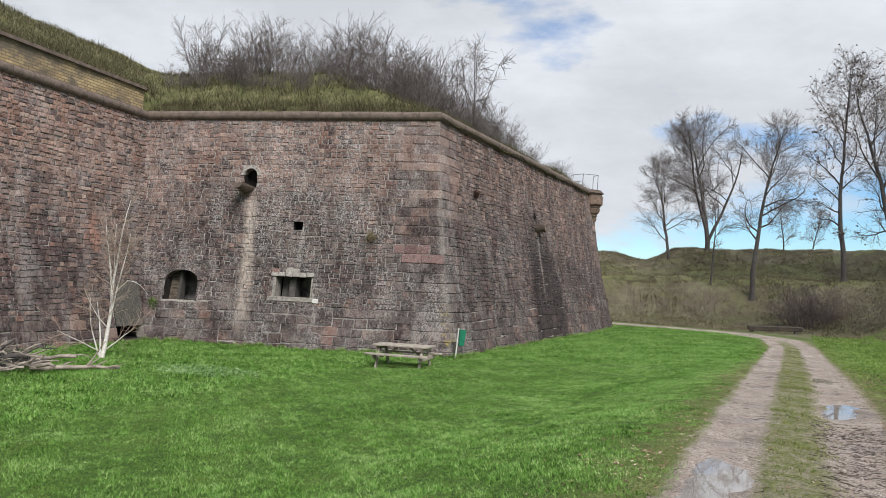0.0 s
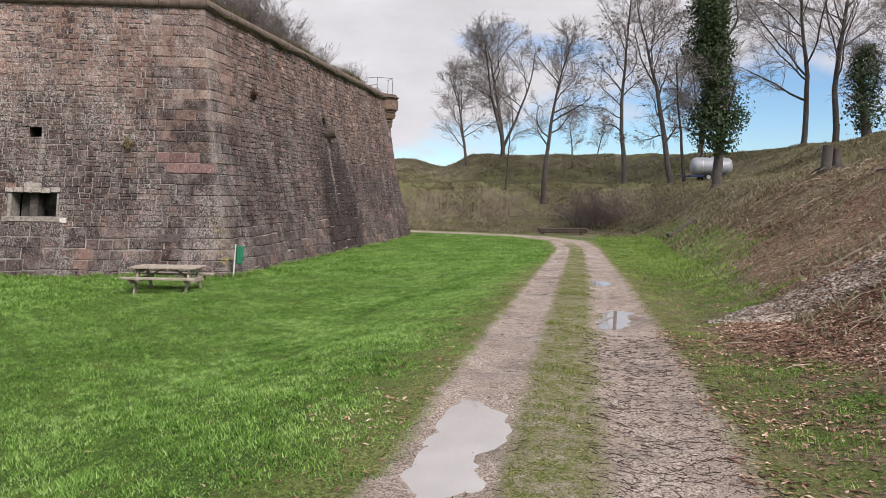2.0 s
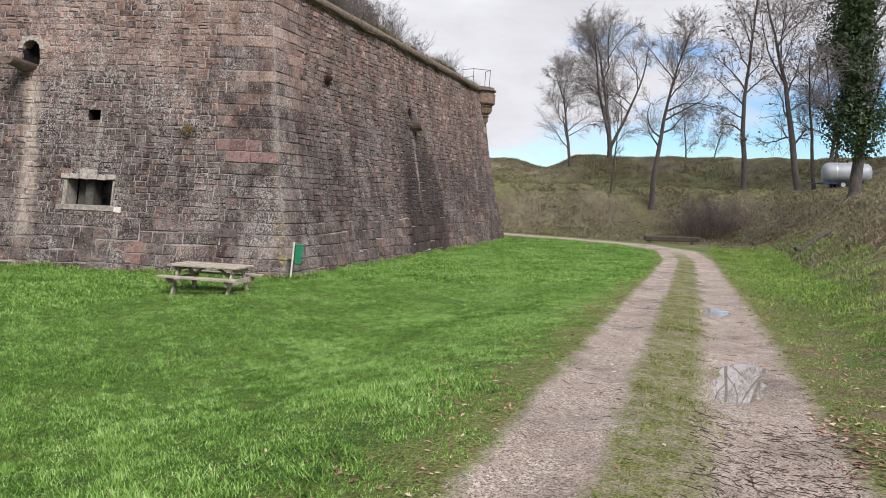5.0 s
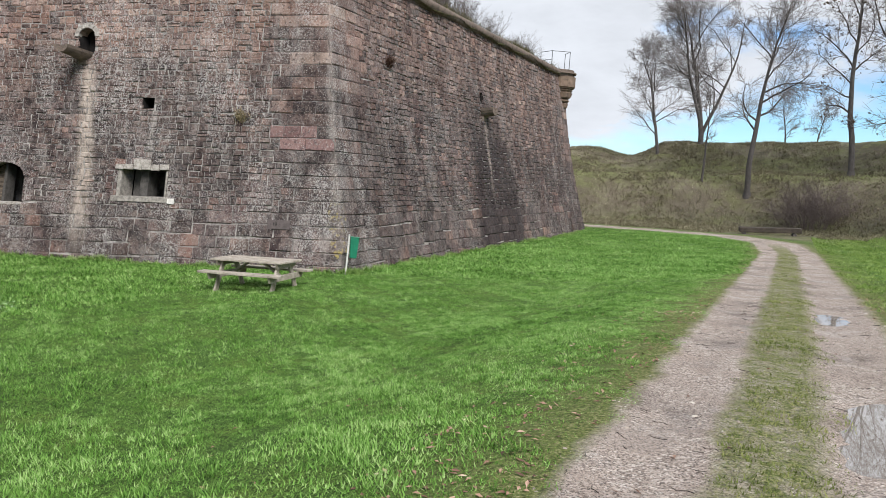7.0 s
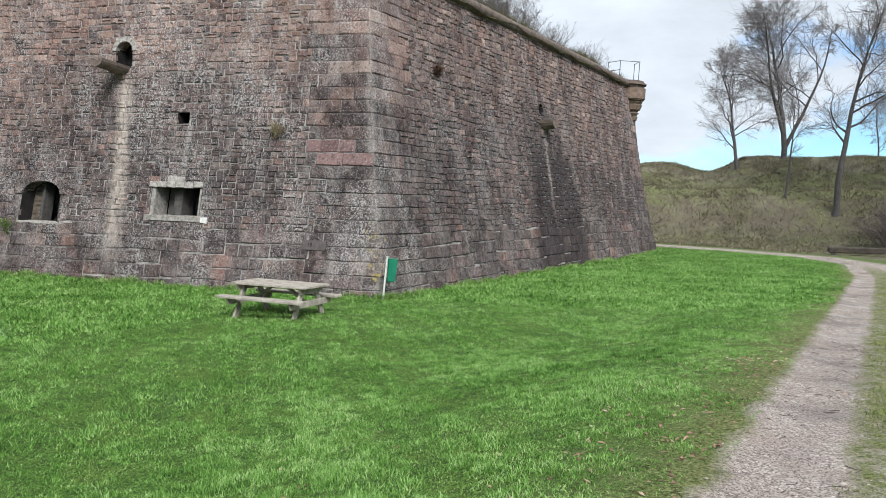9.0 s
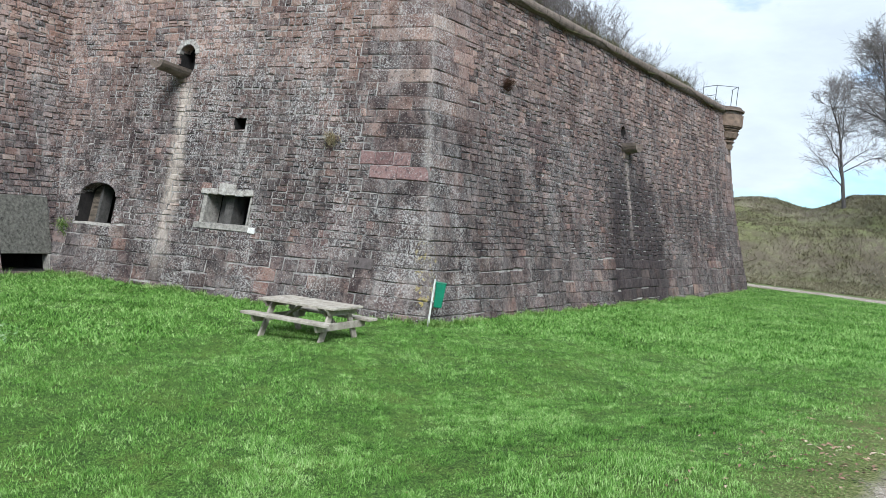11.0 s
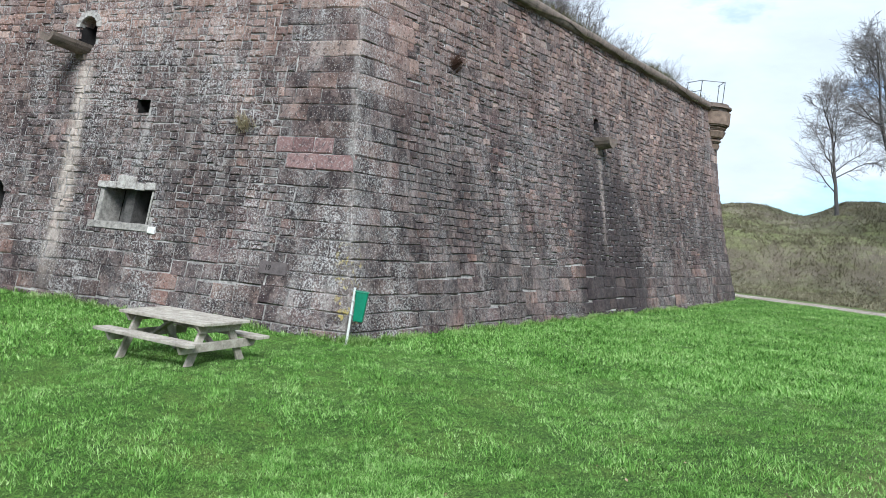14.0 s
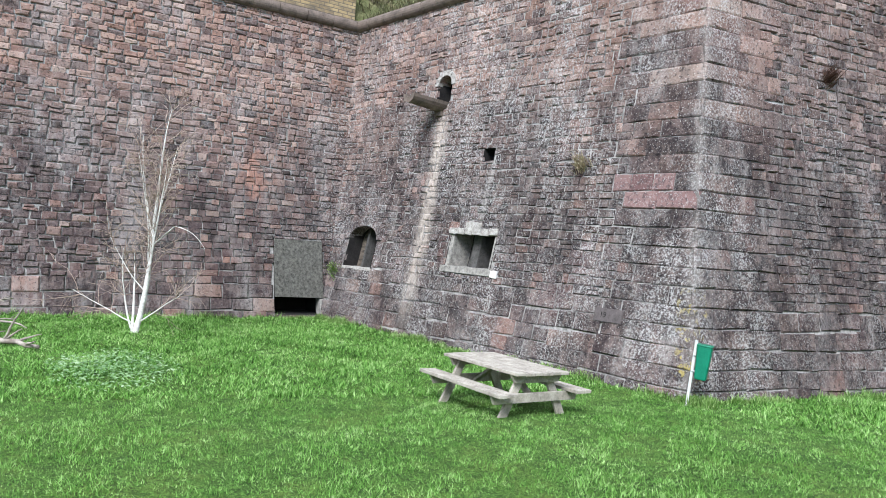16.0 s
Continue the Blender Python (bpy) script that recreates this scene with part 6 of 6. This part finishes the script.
def in_heap(x, y):
    """The tongue of pale gravel spilt down the bank."""
    t = np.clip((x - 2.1) / 1.9, 0, 1)
    wide = np.interp(t, (0, 0.3, 1), (0.25, 0.95, 0.75)) + 0.25 * wavy(x, y, 2.0, 44)
    return (x > 2.0) & (x < 4.6) & (np.abs(y - (13.4 - 0.5 * t)) < wide)


def on_bank(x, y):
    s, _ = signed_distance(x, y, FOOT_LINE)
    patch = np.maximum(0.28, 0.5 + 0.5 * wavy(x, y, 0.7, 31) + 0.3 * wavy(x, y, 2.2, 32))
    far = (y > 57) & (signed_distance(x, y, PATH_LINE)[0] > 2.2)
    return ((s > 0.8) | far) & ((y < 56) | (y > 60.2) | (x < -3.8) | (x > 1.6)) & ~in_heap(x, y) & (s < 22) & (G.uniform(0, 1, x.shape) < patch)


grass("dry_grass", [(1.5, 11, 4, 34, 150)], "dry tufts of last year's grass on the bank", DRYBLADE, on_bank, 0.14, 0.009, False, 1.2)
grass("dry_grass", [(2.5, 24, 34, 80, 170), (-26, 3.5, 57, 88, 230)], "dry tufts of last year's grass on the bank", BANKBLADE, on_bank, 0.17, 0.02, False, 1.3)


def rampart_grass():
    x, y = scatter(-40, -13, 5, 55, 330)
    z, d = rampart_height(x, y)
    k = (d > 0.0) & (d < 9) & (G.uniform(0, 1, x.shape) < np.where(d < 1.6, 1.0, 0.33))
    x, y, z, d = x[k], y[k], z[k], d[k]
    h = np.where(d < 1.6, 0.34, 0.26) * (0.4 + clump(x * 0.6, y * 0.6)) * G.uniform(0.5, 1.3, len(x))
    v, f = blades(x, y, z, h, 0.016, 0.9, False)
    tagged(part("rampart_grass", raw("rampart_grass", v, f, leafy("rough_rampart_grass", [(0.15, (0.04, 0.033, 0.022)), (0.4, (0.15, 0.125, 0.075)), (0.6, (0.14, 0.15, 0.065)), (0.85, (0.42, 0.36, 0.24))]))), "rough grass tufts on the rampart slope", "grass", kind="stuff")


rampart_grass()


def flakes(x, y, z, size, mat, name, label, category):
    """Curled dead leaves: two triangles folded along the midrib."""
    n = len(x)
    an = G.uniform(0, 6.28, n)
    a = np.stack([np.cos(an), np.sin(an), G.uniform(-0.35, 0.35, n)], -1) * (size * G.uniform(0.6, 1.4, n))[:, None]
    b = np.stack([-np.sin(an), np.cos(an), G.uniform(-0.2, 0.9, n)], -1) * (size * 0.45)
    c = np.stack([np.sin(an), -np.cos(an), G.uniform(-0.2, 0.9, n)], -1) * (size * 0.45)
    p = np.stack([x, y, z + 0.006], -1)
    v = np.stack([p - a, p + b, p + a, p + c], 1).reshape(-1, 3)
    f = (np.array([(0, 1, 2), (0, 2, 3)])[None] + 4 * np.arange(n)[:, None, None]).reshape(-1, 3)
    v[:, 2] += 0.004
    tagged(part(name, raw(name, v, f, mat)), label, category, kind="stuff")


def litter_zone(x, y):
    s, _ = signed_distance(x, y, FOOT_LINE)
    w = 0.5 * wavy(x, y, 1.1, 33)
    patch = 0.55 + 0.5 * wavy(x, y, 0.9, 34) + 0.3 * wavy(x, y, 3.1, 35)
    lo = np.interp(y, (4, 9, 14, 25, 40), (0.25, 0.4, 1.0, 2.2, 2.6))
    free = np.where(y < 22, x - bare_line(y) - w * 0.5 + 0.2 > G.uniform(0, 0.9, x.shape), s > lo + w * 0.5)
    free &= ~in_heap(x, y) | (G.uniform(0, 1, x.shape) < 0.55)
    return free & (s < 7.5) & (G.uniform(0, 1, x.shape) < np.where(y < 14, patch + 0.3, patch))


x, y = scatter(1.4, 7.5, 3, 14, 2600, litter_zone)
x4, y4 = scatter(1.8, 8, 14, 22, 900, litter_zone)
x2, y2 = scatter(2, 11, 22, 42, 380, litter_zone)
x3, y3 = scatter(-4.5, 1.6, 3, 22, 2.2)
x5, y5 = scatter(1.15, 2.9, 3, 13, 620, lambda x, y: G.uniform(0, 1, x.shape) < 0.42 + 0.5 * wavy(x, y, 3.4, 37) + 0.3 * wavy(x, y, 8.0, 38))
x6, y6 = scatter(-2.1, -1.0, 3, 21, 150, lambda x, y: G.uniform(0, 1, x.shape) < 0.3 + 0.5 * wavy(x, y, 3.1, 47) + 0.3 * wavy(x, y, 9.0, 48))
x7, y7 = scatter(1.2, 3.6, 11.5, 24, 60)
flakes(x2, y2, height(x2, y2), 0.05, LITTER, "leaf_litter", "russet dead leaves scattered over the bank", "leaves")
x, y = np.concatenate([x, x3, x4, x5, x6, x7]), np.concatenate([y, y3, y4, y5, y6, y7])
flakes(x, y, height(x, y), 0.026, LITTER, "leaf_litter", "russet dead leaves scattered over the bank", "leaves")


def pebbles(x, y, size, name, label, mat=PEBBLE, lift=0.0):
    """Low rounded stones: an eight-sided dome each."""
    n = len(x)
    k = 6
    an = np.arange(k) * 2 * math.pi / k
    sx, sy, turn = size * G.uniform(0.6, 1.5, n), size * G.uniform(0.5, 1.0, n), G.uniform(0, 6.28, n)
    hz = size * G.uniform(0.25, 0.6, n)
    z = height(x, y) + lift
    ring = []
    for r, zz in ((1.0, 0.0), (0.72, 0.75)):
        u, w = np.cos(an)[None] * sx[:, None] * r, np.sin(an)[None] * sy[:, None] * r
        px = x[:, None] + u * np.cos(turn)[:, None] - w * np.sin(turn)[:, None]
        py = y[:, None] + u * np.sin(turn)[:, None] + w * np.cos(turn)[:, None]
        ring.append(np.stack([px, py, np.broadcast_to((z + hz * zz - 0.004)[:, None], px.shape)], -1))
    top = np.stack([x, y, z + hz], -1)[:, None]
    v = np.concatenate([ring[0], ring[1], top], 1).reshape(-1, 3)
    i = np.arange(k)
    j = (i + 1) % k
    f = np.concatenate([np.stack([i, j, k + j], -1), np.stack([i, k + j, k + i], -1), np.stack([k + i, k + j, np.full(k, 2 * k)], -1)])
    f = (f[None] + (2 * k + 1) * np.arange(n)[:, None, None]).reshape(-1, 3)
    tagged(part(name, raw(name, v, f, mat, True)), label, "stones", kind="stuff")


def on_tracks(x, y):
    lat, _ = signed_distance(x, y, PATH_LINE)
    w = 0.12 * wavy(x, y, 3.7, 41)
    return ((np.abs(lat + 0.77) < 0.42 + w) | (np.abs(lat - 0.64) < 0.52 + w)) & (G.uniform(0, 1, x.shape) < 0.5 + 0.5 * wavy(x, y, 2.7, 42))


x, y = scatter(-1.4, 1.5, 3, 18, 560, on_tracks)
pebbles(x, y, 0.0105, "gravel", "small pale pebbles bedded in the track")
x, y = scatter(-1.4, 1.8, 3, 24, 12, on_tracks)
pebbles(x, y, 0.022, "pebbles", "larger loose stones along the track")


x, y = scatter(2, 5.4, 10, 16, 620, in_heap)
pebbles(x, y, 0.026, "gravel_spill", "pale grey stones spilt over the bank", leafy("spilt_stones", [(0.2, (0.08, 0.07, 0.06)), (0.5, (0.24, 0.21, 0.185)), (0.8, (0.5, 0.46, 0.42))], 0.85, 0), 0.012)


def twigs(x, y, length, name, label, mat=None, thick=0.0016, lift=0.0):
    """Thin crooked sticks that lie on the ground."""
    n = len(x)
    an = G.uniform(0, 6.28, n)
    l = length * G.uniform(0.3, 1.6, n)
    d = np.stack([np.cos(an), np.sin(an)], -1) * l[:, None]
    side = np.stack([-d[:, 1], d[:, 0]], -1)
    a = np.stack([x, y], -1)
    line = [a, a + d * 0.33 + side * G.normal(0, 0.1, n)[:, None], a + d * 0.66 + side * G.normal(0, 0.12, n)[:, None], a + d]
    w = np.stack([-np.sin(an), np.cos(an)], -1) * (thick * G.uniform(0.6, 1.6, n))[:, None]
    rows = []
    for q, k, up in zip(line, (1.0, 0.9, 0.75, 0.4), (0, 1, 1.5, 1)):
        z = height(q[:, 0], q[:, 1]) + lift * up
        rows += [np.column_stack([q - w * k, z - 0.001]), np.column_stack([q, z + thick * 2.4 * k]), np.column_stack([q + w * k, z - 0.001])]
    v = np.stack(rows, 1).reshape(-1, 3)
    f = np.array([(r * 3 + c, r * 3 + c + 1, r * 3 + c + 4, r * 3 + c + 3) for r in range(3) for c in range(2)])
    f = (f[None] + 12 * np.arange(n)[:, None, None]).reshape(-1, 4)
    tagged(part(name, raw(name, v, f, mat or WETTWIG)), label, "twigs", kind="stuff")


x, y = scatter(-1.3, 1.6, 3.5, 22, 22, on_tracks)
x2, y2 = scatter(0.25, 1.5, 3.5, 12, 190)
x, y = np.concatenate([x, x2]), np.concatenate([y, y2])
twigs(x, y, 0.085, "twig_litter", "dark wet twigs strewn over the track", None, 0.0022)
STICK = leafy("dry_sticks", [(0.15, (0.1, 0.08, 0.062)), (0.5, (0.26, 0.21, 0.165)), (0.85, (0.5, 0.43, 0.36))], 0.8, 0)
x, y = scatter(1.6, 10, 4, 24, 30, litter_zone)
x2, y2 = scatter(2, 12, 24, 60, 7, litter_zone)
twigs(x, y, 0.24, "stick_litter", "dry pale sticks strewn over the bank", STICK, 0.0045, 0.025)
twigs(x2, y2, 0.42, "stick_litter", "dry pale sticks strewn over the bank", STICK, 0.009, 0.04)

# pale low weeds in the lawn and tufts rooted in the walls
WEED = leafy("silvery_weed_leaves", [(0.15, (0.14, 0.28, 0.09)), (0.5, (0.28, 0.44, 0.2)), (0.85, (0.5, 0.62, 0.4))])


def weed_patch(x, y):
    r = ((x + 15.4) / 2.3) ** 2 + ((y - 17.3) / 1.0) ** 2 + 0.35 * wavy(x, y, 2.0, 51)
    return r < 1.2 * G.uniform(0.05, 1.0, x.shape)


x, y = scatter(-18.5, -12.5, 15.5, 19.2, 230, weed_patch)
flakes(x, y, height(x, y) + 0.05, 0.045, WEED, "weeds", "low silvery-green weeds among the grass", "weeds")


def wall_tuft(face, u, h, size, count, mat, label):
    n = count
    p = face.at(np.full(n, u) + G.normal(0, size * 0.25, n), np.full(n, h) + G.normal(0, size * 0.25, n), 0.02)
    v, f = blades(p[:, 0], p[:, 1], p[:, 2], size * G.uniform(0.4, 1.0, n), 0.008, 1.0, True)
    v = v.reshape(n, 5, 3)
    v[:, 2:, :2] += face.n * size * 0.45
    v[:, 4, 2] -= size * 0.4
    thing = empty("wall_plant", Matrix(), label, "plant", "plants on the wall")
    part("foliage", raw("foliage", v.reshape(-1, 3), f, mat), thing, kind="stuff")


wall_tuft(SOUTH, SOUTH.uh(-15.5, 26.2, 0)[0], 4.45, 0.36, 130, leafy("straw", [(0.2, (0.3, 0.24, 0.14)), (0.8, (0.62, 0.54, 0.38))]), "dry straw-coloured grass tuft rooted in the wall")
wall_tuft(EAST, 4.6, 6.75, 0.36, 170, leafy("brown_dead_plant", [(0.2, (0.07, 0.04, 0.03)), (0.8, (0.19, 0.11, 0.08))]), "withered brown plant rooted in the wall")
wall_tuft(SOUTH, ARCH[0] - 0.3, 1.35, 0.42, 70, VERGE, "green fern-like plant in the wall corner")


def year_stone():
    """A smooth dark tablet in the quoins, cut with the first figures of a year."""
    u, h = SOUTH.uh(-14.0, 26.56, -0.02)
    along = Vector((*SOUTH.a, 0))
    tangent = Vector(SOUTH.at(u, h + 0.1)[()] - SOUTH.at(u, h - 0.1)[()]).normalized()
    out = along.cross(tangent)
    m = Matrix((along, tangent, out)).transposed().to_4x4()
    m.translation = SOUTH.at(u, h, 0.012)[()]
    thing = empty("inscribed_stone", m, "smooth dark inscribed stone tablet set in the wall", "stone tablet")
    bm = bmesh.new()
    bmesh.ops.create_cube(bm, size=1, matrix=Matrix.Diagonal((0.72, 0.29, 0.07, 1)))
    bmesh.ops.bevel(bm, geom=bm.edges[:], offset=0.012, segments=2, affect="EDGES")
    part("tablet", bm, thing, mat=simple("smooth_grey_brown_stone", (0.06, 0.05, 0.05), (0.15, 0.125, 0.12), 7, 0.85))
    text = bpy.data.curves.new("figures", "FONT")
    text.body, text.size, text.extrude, text.align_x, text.align_y = "19", 0.17, 0.002, "CENTER", "CENTER"
    holder = bpy.data.objects.new("figures", text)
    me = bpy.data.meshes.new_from_object(holder)
    bpy.data.objects.remove(holder)
    me.materials.clear()
    me.materials.append(DARK)
    figures = part("figures", me, parent=thing, label="dark figures 19 cut in the stone")
    figures.matrix_basis = pose(-0.12, 0, 0.037)


year_stone()

# ---- stones of the walls, piece by piece ----
lay_stones()
